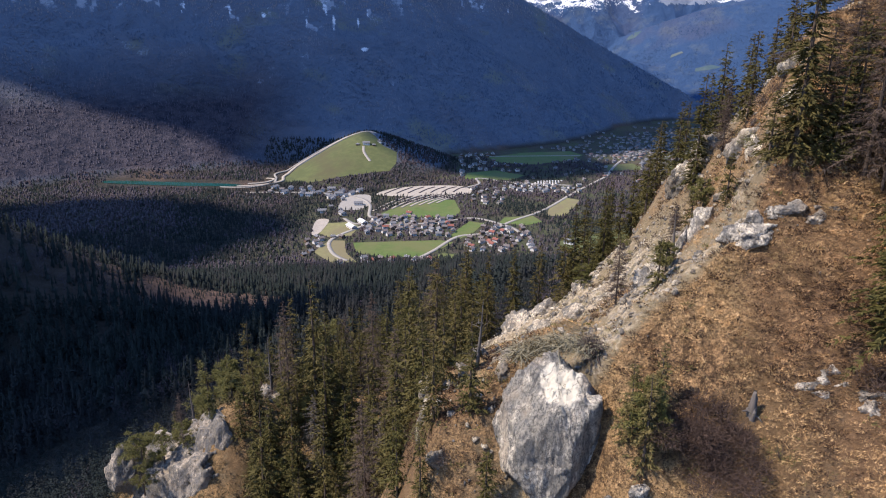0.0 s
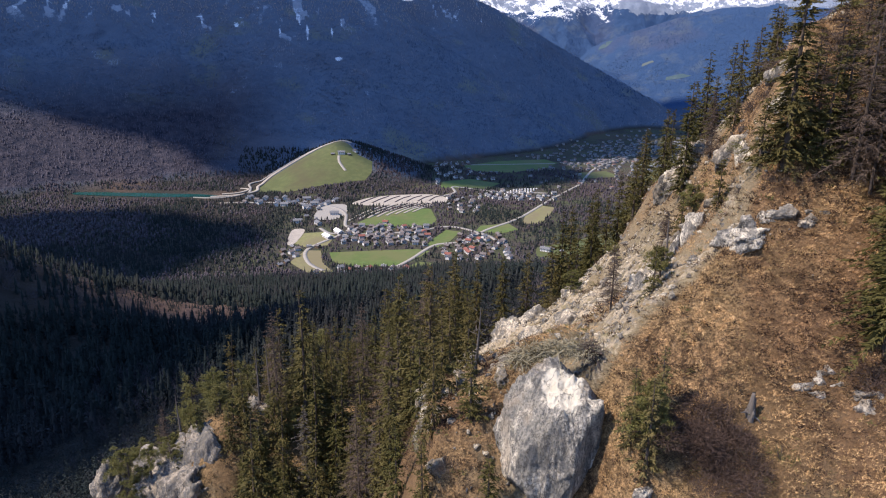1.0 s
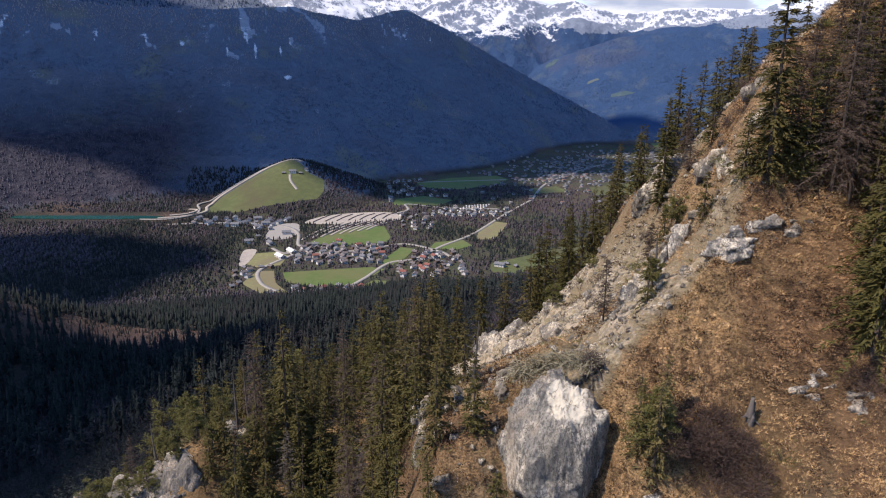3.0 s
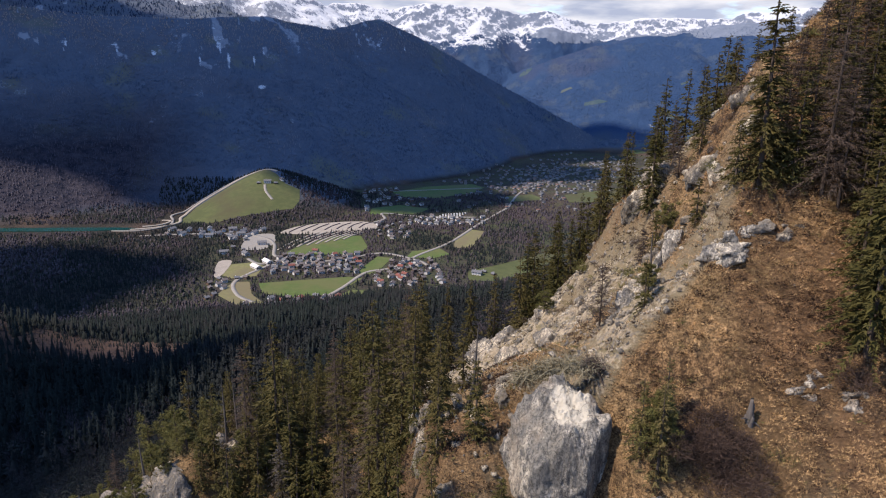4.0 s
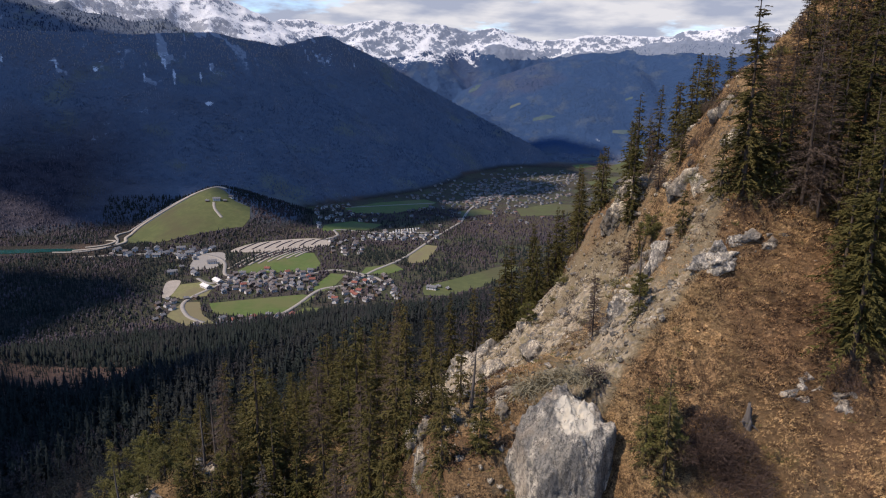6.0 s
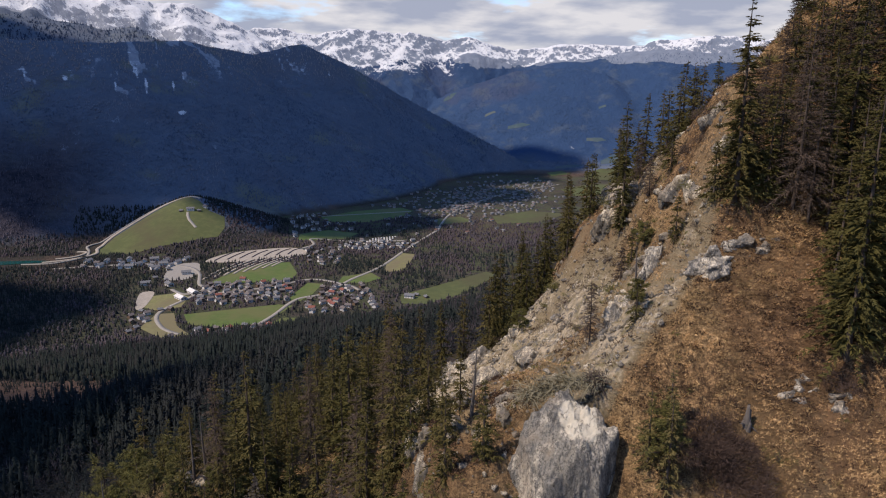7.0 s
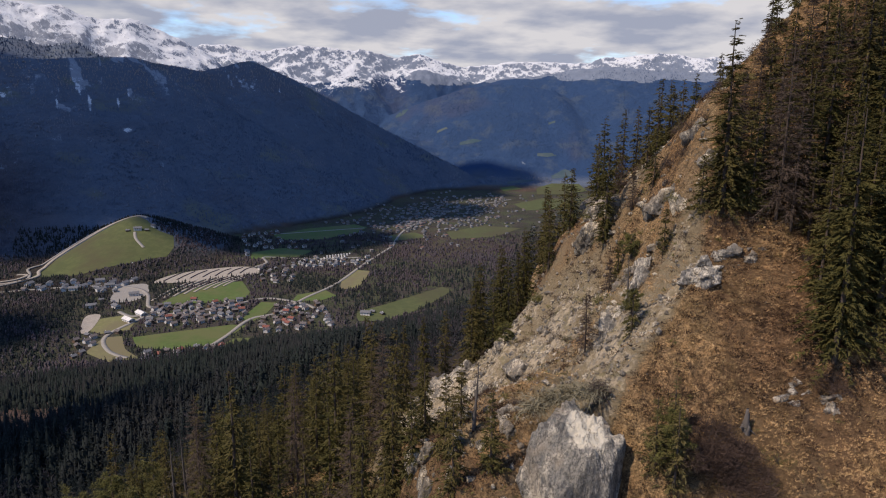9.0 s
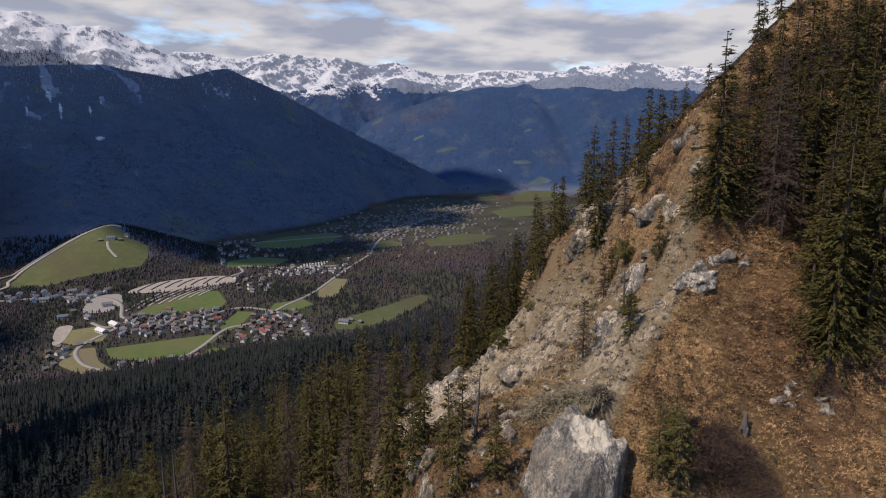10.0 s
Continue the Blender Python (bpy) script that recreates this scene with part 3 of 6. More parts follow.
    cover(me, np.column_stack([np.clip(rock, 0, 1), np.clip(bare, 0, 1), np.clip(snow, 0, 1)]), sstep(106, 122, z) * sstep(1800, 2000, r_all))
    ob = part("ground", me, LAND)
    return tagged(ob, "valley floor and wooded mountains with snow on the far peaks", "terrain", kind="structure")


def rock_mask(x, y):
    """Where limestone comes through on the slope at hand."""
    face = 419.65 + 1.1 * y + 0.35 * x
    low = 469.8 + 1.1 * (x - 14) - 0.4 * (y - 68) + 1.1 * np.maximum(0, x - 23.5)
    flank = sstep(1.5, -1.0, low - face)
    worn = flank * sstep(-6, 5, x) * (1 - 0.75 * sstep(22, 28, x + 0.12 * (y - 66))) * (1 - 0.7 * sstep(11, 4, x) * sstep(66, 58, y))
    return np.clip(worn * (0.50 + 0.62 * fbm(x, y, 9, 5, 33)) + 0.25 * fbm(x, y, 5, 3, 35), 0, 1), flank


def relief(X, Y):
    """Small lumps and broken rock on top of the land form."""
    rock = rock_mask(X, Y)[0]
    inner = np.minimum(np.minimum(X - HX0, HX1 - X), np.minimum(Y - HY0, HY1 - Y))
    return sstep(0, 4, inner) * (0.4 * fbm(X, Y, 2.2, 3, 37) + 0.3 * (ridged(X, Y, 1.1, 2, 36) - 0.5) + (0.25 + rock) * 0.9 * (ridged(X, Y, 2.4, 4, 38) - 0.5))


def build_hillside():
    gx, gy = np.linspace(HX0, HX1, 371), np.linspace(HY0, HY1, 263)
    X, Y = np.meshgrid(gx, gy)
    Z = height(X, Y)
    rock, flank = rock_mask(X, Y)
    Z = Z + relief(X, Y)
    ny, nx = X.shape
    idx = np.arange(nx * ny).reshape(ny, nx)
    quads = np.stack([idx[:-1, :-1], idx[:-1, 1:], idx[1:, 1:], idx[1:, :-1]], -1).reshape(-1, 4)
    me = mesh_np("hillside", np.column_stack([X.ravel(), Y.ravel(), Z.ravel()]), quads, True)
    woods = sstep(0, -14, X - 4) * 0.3
    green = np.clip(sstep(0.15, 0.6, fbm(X, Y, 11, 4, 39)) * (0.25 + 0.3 * flank) + woods, 0, 1)
    heath = sstep(0.0, 0.5, fbm(X, Y, 13, 4, 40) + 0.25 * (1 - flank)) * 0.8
    cover(me, np.column_stack([np.clip(rock, 0, 1).ravel(), green.ravel(), heath.ravel()]))
    return tagged(part("hillside", me, HILLSIDE), "steep slope of dry brown grass with bare limestone ribs", "hillside", kind="structure")


ground, hillside = build_ground(), build_hillside()

# ---- builders: clouds, rocks, trees ----


def thing(name, label, category, group="", at=None):
    e = new(name)
    e.empty_display_size = 0.5
    if at is not None:
        e.matrix_world = at
    return tagged(e, label, category, group)


def ico(sub):
    bm = bmesh.new()
    bmesh.ops.create_icosphere(bm, subdivisions=sub, radius=1)
    v = np.array([p.co[:] for p in bm.verts])
    f = np.array([[p.index for p in t.verts] for t in bm.faces])
    bm.free()
    return v, f


ICO = {k: ico(k) for k in (1, 2, 3, 4, 5, 6)}


def rock_mesh(name, size, seed, sub=4, cuts=16, rough=0.09, squash=0.0, planes=()):
    """A broken limestone block: a ball cut by planes and roughened."""
    rng = np.random.default_rng(seed)
    v, f = ICO[sub]
    n = rng.normal(size=(cuts, 3))
    n /= np.linalg.norm(n, axis=1)[:, None]
    off = rng.uniform(0.42, 0.86, cuts)
    if planes:
        n = np.array([p[:3] for p in planes], float)
        n /= np.linalg.norm(n, axis=1)[:, None]
        off = np.array([p[3] for p in planes])
    dots = v @ n.T
    r = np.min(np.where(dots > 0.05, off / np.maximum(dots, 0.05), 9.0), axis=1)
    r = np.minimum(r, 1.15)
    p = v * r[:, None]
    q = p * 1.5 + seed * 0.37
    step = np.zeros(len(q))
    for scale, amount in ((0.9, 0.9), (2.3, 0.34), (6.0, 0.12)):
        cell = np.array([noise.voronoi(Vector(c) * scale)[1][0][:] for c in q])
        step += amount * (2 * hash2(np.round(cell[:, 0], 3), np.round(cell[:, 1], 3), seed + scale) - 1)
    tall = np.array([1.0, 1.0, 0.45])
    grain = np.array([noise.fractal(Vector(c) * 2.2, 0.7, 2.1, 5) for c in q * tall])
    crease = sum(a * np.abs(np.array([noise.noise(Vector(c) * s) for c in q * tall])) for s, a in ((1.3, 0.9), (3.1, 0.5), (7.0, 0.3), (15.0, 0.16)))
    p = p * (1 + rough * (0.45 * step + 0.3 * grain + 1.1 * crease - 0.45))[:, None]
    p = p * np.array(size)
    if squash:
        p[:, 0] *= 1 - squash * np.clip(p[:, 2] / size[2], -0.3, 1)
    return mesh_np(name, p, f, False)


def tube(pts, radii, sides=6):
    """Points and triangles of a tapered tube along pts."""
    pts, V, T = np.asarray(pts, float), [], []
    for i, p in enumerate(pts):
        d = pts[min(i + 1, len(pts) - 1)] - pts[max(i - 1, 0)]
        d = d / (np.linalg.norm(d) + 1e-9)
        a = np.cross(d, (0.3, 0.9, 0.2))
        a /= np.linalg.norm(a) + 1e-9
        b = np.cross(d, a)
        for k in range(sides):
            t = 2 * math.pi * k / sides
            V.append(p + radii[i] * (math.cos(t) * a + math.sin(t) * b))
    for i in range(len(pts) - 1):
        for k in range(sides):
            q, w = i * sides + k, i * sides + (k + 1) % sides
            T += [(q, w, w + sides), (q, w + sides, q + sides)]
    return np.array(V), np.array(T)


def joined(pieces):
    V, T, n = [], [], 0
    for v, t in pieces:
        V.append(v)
        T.append(t + n)
        n += len(v)
    return np.vstack(V), np.vstack(T)


def sprays(base, along, length, width, rng):
    """Pointed slivers, one triangle each, from base points along directions."""
    n = len(base)
    side = np.cross(along, rng.normal(size=(n, 3)))
    side /= np.linalg.norm(side, axis=1)[:, None] + 1e-9
    tip = base + along * length[:, None]
    low = base + along * (0.15 * length)[:, None]
    V = np.stack([low + side * width[:, None], tip, low - side * width[:, None]], 1).reshape(-1, 3)
    return V, np.arange(3 * n).reshape(-1, 3)


def spruce_crown(rng, h, r, whorls, per, twigs, droop=0.35, low=0.08, thin=1.0, width=0.05, gaps=0.0, fine=1.0, body=0):
    P, D, L = [], [], []
    for i in range(whorls):
        u = (i + rng.uniform(-0.8, 0.8)) / whorls
        u = min(max(u, 0), 0.995)
        z = h * (low + (1 - low) * u)
        reach = r * (1 - u) ** 0.8 * rng.uniform(0.65, 1.15) + 0.12
        turn = rng.uniform(0, 6.28)
        for k in range(per):
            if rng.random() < gaps:
                continue
            a = turn + 6.283 * k / per + rng.uniform(-0.35, 0.35)
            ln = reach * rng.uniform(0.45, 1.15)
            dr = droop * rng.uniform(0.5, 1.5)
            out = np.array([math.cos(a), math.sin(a), 0.0])
            side = np.array([-out[1], out[0], 0.0])
            s = np.sort(rng.uniform(0.12, 1.0, twigs))
            rise = 0.25 * u
            p = out * (ln * s)[:, None] + np.array([0, 0, z + rng.uniform(-0.7, 0.7) * h / whorls]) + np.array([0, 0, 1.0]) * (ln * (rise * s - dr * s ** 1.6 * (1 - 0.6 * u)))[:, None]
            sgn = np.where(np.arange(twigs) % 2 == 0, 1.0, -1.0)
            d = out * rng.uniform(0.5, 1.0, twigs)[:, None] + side * (sgn * rng.uniform(0.2, 0.9, twigs))[:, None] + np.array([0, 0, 1.0]) * rng.uniform(-1.0, 0.15, twigs)[:, None]
            d /= np.linalg.norm(d, axis=1)[:, None]
            P.append(p)
            D.append(d)
            L.append((0.30 * fine * ln * (1.1 - 0.6 * s) + 0.08 + 0.06 * fine) * rng.uniform(0.7, 1.3, twigs) * thin)
            if body:
                P.append(np.array([0, 0, z]) + out * (ln * rng.uniform(0.05, 0.35, body))[:, None])
                d = out + rng.normal(size=(body, 3)) * 0.28 + np.array([0, 0, -dr * 0.6])
                D.append(d / np.linalg.norm(d, axis=1)[:, None])
                L.append(np.minimum(ln * rng.uniform(0.3, 0.55, body), 0.055 * h))
    P, D, L = np.vstack(P), np.vstack(D), np.concatenate(L)
    wide = np.maximum(width * thin * 0.6, (0.042 if thin < 1.0 else 0.17) * L)
    return sprays(P, D, L, np.minimum(wide, 0.012 * h) if body else wide, rng)


def trunk_mesh(rng, h, r, lean=0.02, rings=7, sides=7):
    z = np.linspace(-0.8, h * 0.985, rings)
    bend = rng.uniform(-lean, lean, 2)
    pts = np.column_stack([bend[0] * z + 0.01 * h * np.sin(z / h * 5 + bend[0] * 90) * 0.5, bend[1] * z, z])
    return tube(pts, r * (1 - 0.93 * np.clip(z / h, 0, 1)) + 0.008, sides)


def limbs(rng, h, low, high, count, reach, r0, droop=0.1, kink=0.25, sides=4, twigs=0):
    """Bare limbs on a trunk, each a bent tapered tube."""
    out = []
    for i in range(count):
        z = h * rng.uniform(low, high)
        a, ln = rng.uniform(0, 6.283), reach * rng.uniform(0.35, 1.0) * (1.15 - z / h)
        d = np.array([math.cos(a), math.sin(a), rng.uniform(-0.2, 0.35) - droop])
        pts = [np.array([0, 0, z])]
        for k in range(4):
            d = d + rng.normal(size=3) * kink * 0.5
            pts.append(pts[-1] + d / np.linalg.norm(d) * ln / 4)
        out.append(tube(pts, np.linspace(r0, r0 * 0.2, 5) * (0.5 + ln / reach * 0.5), sides))
        for _ in range(twigs):
            j = rng.integers(1, 5)
            e = rng.normal(size=3) * 0.6 + d
            e /= np.linalg.norm(e)
            out.append(tube([pts[j], pts[j] + e * ln * 0.16, pts[j] + (e + rng.normal(size=3) * 0.3) * ln * 0.32], [r0 * 0.32, r0 * 0.22, r0 * 0.08], 3))
    return joined(out)


def spruce(at, h, seed, detail=1.0, kind="green", label="", group="spruces on the slope", needles=None):
    rng = np.random.default_rng(seed)
    t = thing("spruce_tree", label or "slender dark green spruce with drooping boughs on the steep slope", "tree", group, at)
    stem = trunk_mesh(rng, h, (0.008 if kind == "larch" else 0.012) * h + 0.04)
    if kind == "larch":
        stem = joined([stem, limbs(rng, h, 0.12, 0.88, 70, h * 0.22, 0.024, 0.3, 0.35, 3, 3)])
    part("trunk", mesh_np("trunk", *stem), BARK, t)
    r = h * rng.uniform(0.18, 0.235)
    if kind == "larch":
        v, f = spruce_crown(rng, h, r * 1.15, int(16 + 1.5 * h), 6, 52, 0.3, 0.12, 0.9, 0.022, 0.1, 0.6)
        part("crown", mesh_np("crown", v, f), needles or TWIGS, t, "bare grey twigs" if needles else "leafless brown twigs")
    elif detail > 1.0:
        v, f = spruce_crown(rng, h, r, int(12 + 1.7 * h), 6, 48, rng.uniform(0.3, 0.55), rng.uniform(0.02, 0.08), 1.0, 0.035, 0.12, 0.42, 4)
        part("crown", mesh_np("crown", v, f), needles or SPRUCE, t)
    else:
        v, f = spruce_crown(rng, h, r, int(9 + 1.25 * h), 6, 14, rng.uniform(0.3, 0.5), rng.uniform(0.02, 0.10), 1.0, 0.05, 0.10, 0.95, 2)
        part("crown", mesh_np("crown", v, f), needles or SPRUCE, t)
    return t


def pine(at, h, seed, label, spread=0.42):
    """A pine with a broad broken crown of needle clumps at the ends of bent limbs."""
    rng = np.random.default_rng(seed)
    t = thing("pine_tree", label, "tree", "", at)
    P, D, L, pieces = [], [], [], [trunk_mesh(rng, h * 0.92, 0.02 * h + 0.03, 0.05)]
    for i in range(30):
        u = rng.uniform(0.25, 1.0)
        a, ln = rng.uniform(0, 6.283), spread * h * rng.uniform(0.35, 1.0) * (1.15 - 0.75 * u)
        start = np.array([0, 0, h * u * 0.88])
        end = start + np.array([math.cos(a) * ln, math.sin(a) * ln, rng.uniform(0.0, 0.22) * ln + 0.02 * h])
        mid = (start + end) / 2 + np.array([0, 0, -0.08 * ln])
        pieces.append(tube([start, mid, end], [0.05, 0.035, 0.012], 4))
        for c in range(5):
            centre = start + (end - start) * rng.uniform(0.55, 1.05) + rng.normal(size=3) * 0.10 * ln
            n = 56
            d = rng.normal(size=(n, 3))
            d[:, 2] = d[:, 2] * 0.6 + 0.25
            d /= np.linalg.norm(d, axis=1)[:, None]
            P.append(centre + d * rng.uniform(0.0, 0.035 * h, n)[:, None])
            D.append(d)
            L.append(rng.uniform(0.5, 1.0, n) * (0.10 + 0.04 * h))
    v, f = sprays(np.vstack(P), np.vstack(D), np.concatenate(L), 0.085 * np.concatenate(L), rng)
    part("trunk", mesh_np("trunk", *joined(pieces)), BARK, t)
    part("crown", mesh_np("crown", v, f), PINE, t)
    return t


def snag(at, h, seed, label, count=24, reach=0.2, twigs=3):
    rng = np.random.default_rng(seed)
    t = thing("dead_tree", label, "dead tree", "", at)
    stem = part("trunk", mesh_np("trunk", *trunk_mesh(rng, h, 0.019 * h + 0.06, 0.06)), DEAD, t)
    for _ in range(count):
        part("branch", mesh_np("branch", *limbs(rng, h, 0.15, 0.97, 1, reach * h, 0.055, 0.1, 0.6, 4, twigs)), DEAD, stem)
    return t


def bush(at, size, seed, material, label, count=420, category="bush", flat=0.7):
    rng = np.random.default_rng(seed)
    t = thing("bush", label, category, "", at)
    stems = []
    for i in range(16):
        d = rng.normal(size=3)
        d[2] = abs(d[2]) + 0.5
        d /= np.linalg.norm(d)
        k = size * rng.uniform(0.5, 0.95)
        stems.append(tube([(0, 0, -0.2), d * k * 0.5 + rng.normal(size=3) * 0.06 * size, d * k], [0.03, 0.018, 0.006], 3))
    part("stem", mesh_np("stem", *joined(stems)), BARK, t)
    d = rng.normal(size=(count, 3))
    d[:, 2] = np.abs(d[:, 2]) * flat
    d /= np.linalg.norm(d, axis=1)[:, None] ** 0.85
    clump = rng.normal(size=(9, 3)) * (0.45, 0.45, 0.12) * size + (0, 0, 0.05 * size)
    spread = size * rng.uniform(0.35, 0.7, 9)
    which = rng.integers(0, 9, count)
    base = clump[which] + d * (spread[which] * rng.uniform(0.1, 1.0, count) ** 0.6)[:, None]
    v, f = sprays(base, d * 0.45 + rng.normal(size=(count, 3)) * 0.5, rng.uniform(0.12, 0.34, count) * min(size, 1.6), rng.uniform(0.012, 0.03, count) * min(size, 1.6) * (1.0 if material not in (TWIGS, DARK_TWIGS) else 0.5), rng)
    part("crown", mesh_np("crown", v, f), material, t)
    return t


def on(x, y, dz=0.0, turn=0.0, tilt=0.0, size=1.0):
    return pose(x, y, h1(x, y) + dz, tilt, 0, turn) @ Matrix.Scale(size, 4)


# ---- unseen clouds, added to shade the western mountains and valley ----
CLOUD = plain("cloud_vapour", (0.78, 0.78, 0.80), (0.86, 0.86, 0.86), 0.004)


def build_shade_clouds():
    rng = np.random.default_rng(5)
    # Each cloud is set sunward so its shadow lands at the listed x, y.
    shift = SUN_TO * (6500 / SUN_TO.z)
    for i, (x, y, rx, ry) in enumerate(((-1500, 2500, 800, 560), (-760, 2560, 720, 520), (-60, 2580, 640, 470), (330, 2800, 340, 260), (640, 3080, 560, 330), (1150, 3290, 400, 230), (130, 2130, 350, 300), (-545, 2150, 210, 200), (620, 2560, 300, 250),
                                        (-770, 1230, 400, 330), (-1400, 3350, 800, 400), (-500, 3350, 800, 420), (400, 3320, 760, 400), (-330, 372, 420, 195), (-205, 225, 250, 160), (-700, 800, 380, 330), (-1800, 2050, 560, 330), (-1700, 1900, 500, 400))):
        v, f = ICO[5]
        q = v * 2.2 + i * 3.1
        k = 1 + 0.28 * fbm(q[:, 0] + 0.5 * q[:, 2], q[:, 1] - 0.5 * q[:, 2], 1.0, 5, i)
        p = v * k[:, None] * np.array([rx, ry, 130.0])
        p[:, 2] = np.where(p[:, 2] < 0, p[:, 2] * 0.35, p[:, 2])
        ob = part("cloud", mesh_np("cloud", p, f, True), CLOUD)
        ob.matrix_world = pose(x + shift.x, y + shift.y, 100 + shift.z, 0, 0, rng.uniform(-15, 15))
        tagged(ob, "unseen grey-white heap cloud placed to shade the mountains and valley", "cloud", "clouds over the mountains")


build_shade_clouds()

# ---- rocks on the slope at hand ----


def rock(x, y, z, size, seed, label, turn=0, tilt=0, sub=4, cuts=16, name="rock", group="", rough=0.2, squash=0.0, planes=(), material=None):
    ob = part(name, rock_mesh(name, size, seed, sub, cuts, rough, squash, planes), material or LIMESTONE)
    ob.matrix_world = pose(x, y, z, tilt, 0, turn)
    return tagged(ob, label, "rock", group)


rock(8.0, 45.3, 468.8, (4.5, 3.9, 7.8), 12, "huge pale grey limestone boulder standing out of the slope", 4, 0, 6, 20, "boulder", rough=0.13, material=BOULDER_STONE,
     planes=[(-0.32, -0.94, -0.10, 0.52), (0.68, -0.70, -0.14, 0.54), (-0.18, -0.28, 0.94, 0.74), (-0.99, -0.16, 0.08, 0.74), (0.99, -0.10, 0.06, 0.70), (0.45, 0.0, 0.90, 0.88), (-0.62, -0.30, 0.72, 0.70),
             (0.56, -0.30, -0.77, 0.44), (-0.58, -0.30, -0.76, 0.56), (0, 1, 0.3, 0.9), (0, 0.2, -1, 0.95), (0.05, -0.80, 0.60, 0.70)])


def outcrop(x, y, wide, deep, count, seed, label, big=1.0, material=None):
    rng = np.random.default_rng(seed)
    for i in range(count):
        a, b = x + rng.normal() * wide * 0.45, y + rng.normal() * deep * 0.45
        k = big * rng.uniform(0.45, 1.0) * (1.0 if i else 1.3)
        rock(a, b, h1(a, b) - 0.22 * k, (1.25 * k, 0.8 * k, 0.8 * k), seed + i, label, rng.uniform(-30, 30), rng.uniform(10, 50), 4, 9, "rock", "outcrop blocks", 0.26, material=material)


outcrop(22.8, 52.2, 2.0, 0.9, 11, 1200, "white broken limestone block in the dry grass", 1.2)
outcrop(25.0, 52.8, 1.8, 0.8, 6, 1220, "grey broken limestone block in the dry grass", 0.9)
outcrop(28.2, 52.2, 1.8, 0.7, 6, 1240, "grey limestone block with grass on top", 0.7)
outcrop(25.9, 43.6, 1.3, 0.7, 6, 1260, "pale broken limestone block half sunk in grass", 0.85)
outcrop(29.4, 42.2, 1.0, 0.6, 4, 1280, "grey limestone block under a bare shrub", 0.8)
outcrop(12.4, 40.6, 2.2, 1.0, 9, 1300, "pale limestone block below the bush", 0.9)
outcrop(19.5, 60.0, 2.4, 1.6, 10, 1320, "grey limestone block at the foot of the rib", 0.9, FLANK_STONE)
outcrop(23.0, 63.0, 2.0, 2.0, 9, 1340, "pale limestone block on the rib", 1.0, FLANK_STONE)
outcrop(27.0, 64.5, 1.6, 2.0, 8, 1360, "pale limestone block on the crest", 0.9, FLANK_STONE)
outcrop(34.0, 65.5, 2.6, 1.4, 7, 1380, "pale limestone block on the crest", 0.7, FLANK_STONE)
outcrop(5.0, 55.0, 3.0, 2.5, 10, 1400, "pale limestone block on the bench", 0.8, FLANK_STONE)
rock(-35.0, 80.0, 437.2, (9.6, 6.5, 9.2), 77, "broken limestone cliff with a dark overhanging side", 0, 0, 6, 20, "crag", "limestone crags", 0.24, material=CRAG_STONE,
     planes=[(-0.5, -0.8, 0.3, 0.62), (0.9, -0.45, -0.05, 0.58), (0.15, -0.95, -0.1, 0.68), (-1, 0, 0.1, 0.9), (0.3, 0.1, 1, 0.84), (-0.45, -0.2, 0.85, 0.66), (0.7, 0.2, 0.7, 0.74),
             (0, 1, 0.2, 0.9), (0, 0, -1, 0.95), (-0.85, -0.3, 0.5, 0.72)])
rock(-31.8, 80.6, 441.6, (4.6, 4.2, 7.6), 78, "pale limestone tower with a dark sheer side", 8, 0, 5, 20, "crag", "limestone crags", 0.22, material=CRAG_STONE,
     planes=[(-0.35, -0.9, 0.25, 0.62), (0.95, -0.3, -0.05, 0.60), (0.3, -0.95, -0.05, 0.66), (-0.9, -0.1, 0.35, 0.72), (-0.35, -0.1, 0.93, 0.80), (0.55, 0.1, 0.83, 0.84), (0, 1, 0.2, 0.9), (0, 0, -1, 0.95)])
rock(-28.6, 92.6, 443.4, (3.6, 3.4, 4.6), 79, "sunlit brown limestone knob on the ridge", 20, 0, 5, 14, "crag", "limestone crags", 0.22, material=CRAG_STONE)
rock(-44.6, 80.6, 440.0, (2.6, 2.6, 5.4), 80, "narrow grey limestone pillar below the pines", 0, 0, 5, 14, "crag", "limestone crags", 0.22, material=CRAG_STONE)
outcrop(-37.0, 86.0, 4.0, 2.4, 5, 1420, "pale limestone block on the crag", 1.3)
for i, (x, y, z, s) in enumerate(((21.8, 60.0, 481.9, (0.8, 1.3, 2.3)), (20.4, 59.2, 480.6, (0.9, 1.2, 2.5)), (18.9, 58.4, 479.0, (0.8, 1.4, 2.2)), (17.2, 57.6, 477.8, (1.0, 1.3, 1.9)), (15.6, 55.8, 476.8, (0.8, 1.1, 1.5)), (22.9, 60.8, 483.4, (0.9, 1.2, 1.6)))):
    rock(x, y, z, s, 40 + i, "tall grey limestone rib jutting from the slope", 25 + 9 * i, 12, 5, 18, "rock_rib", "limestone rib")
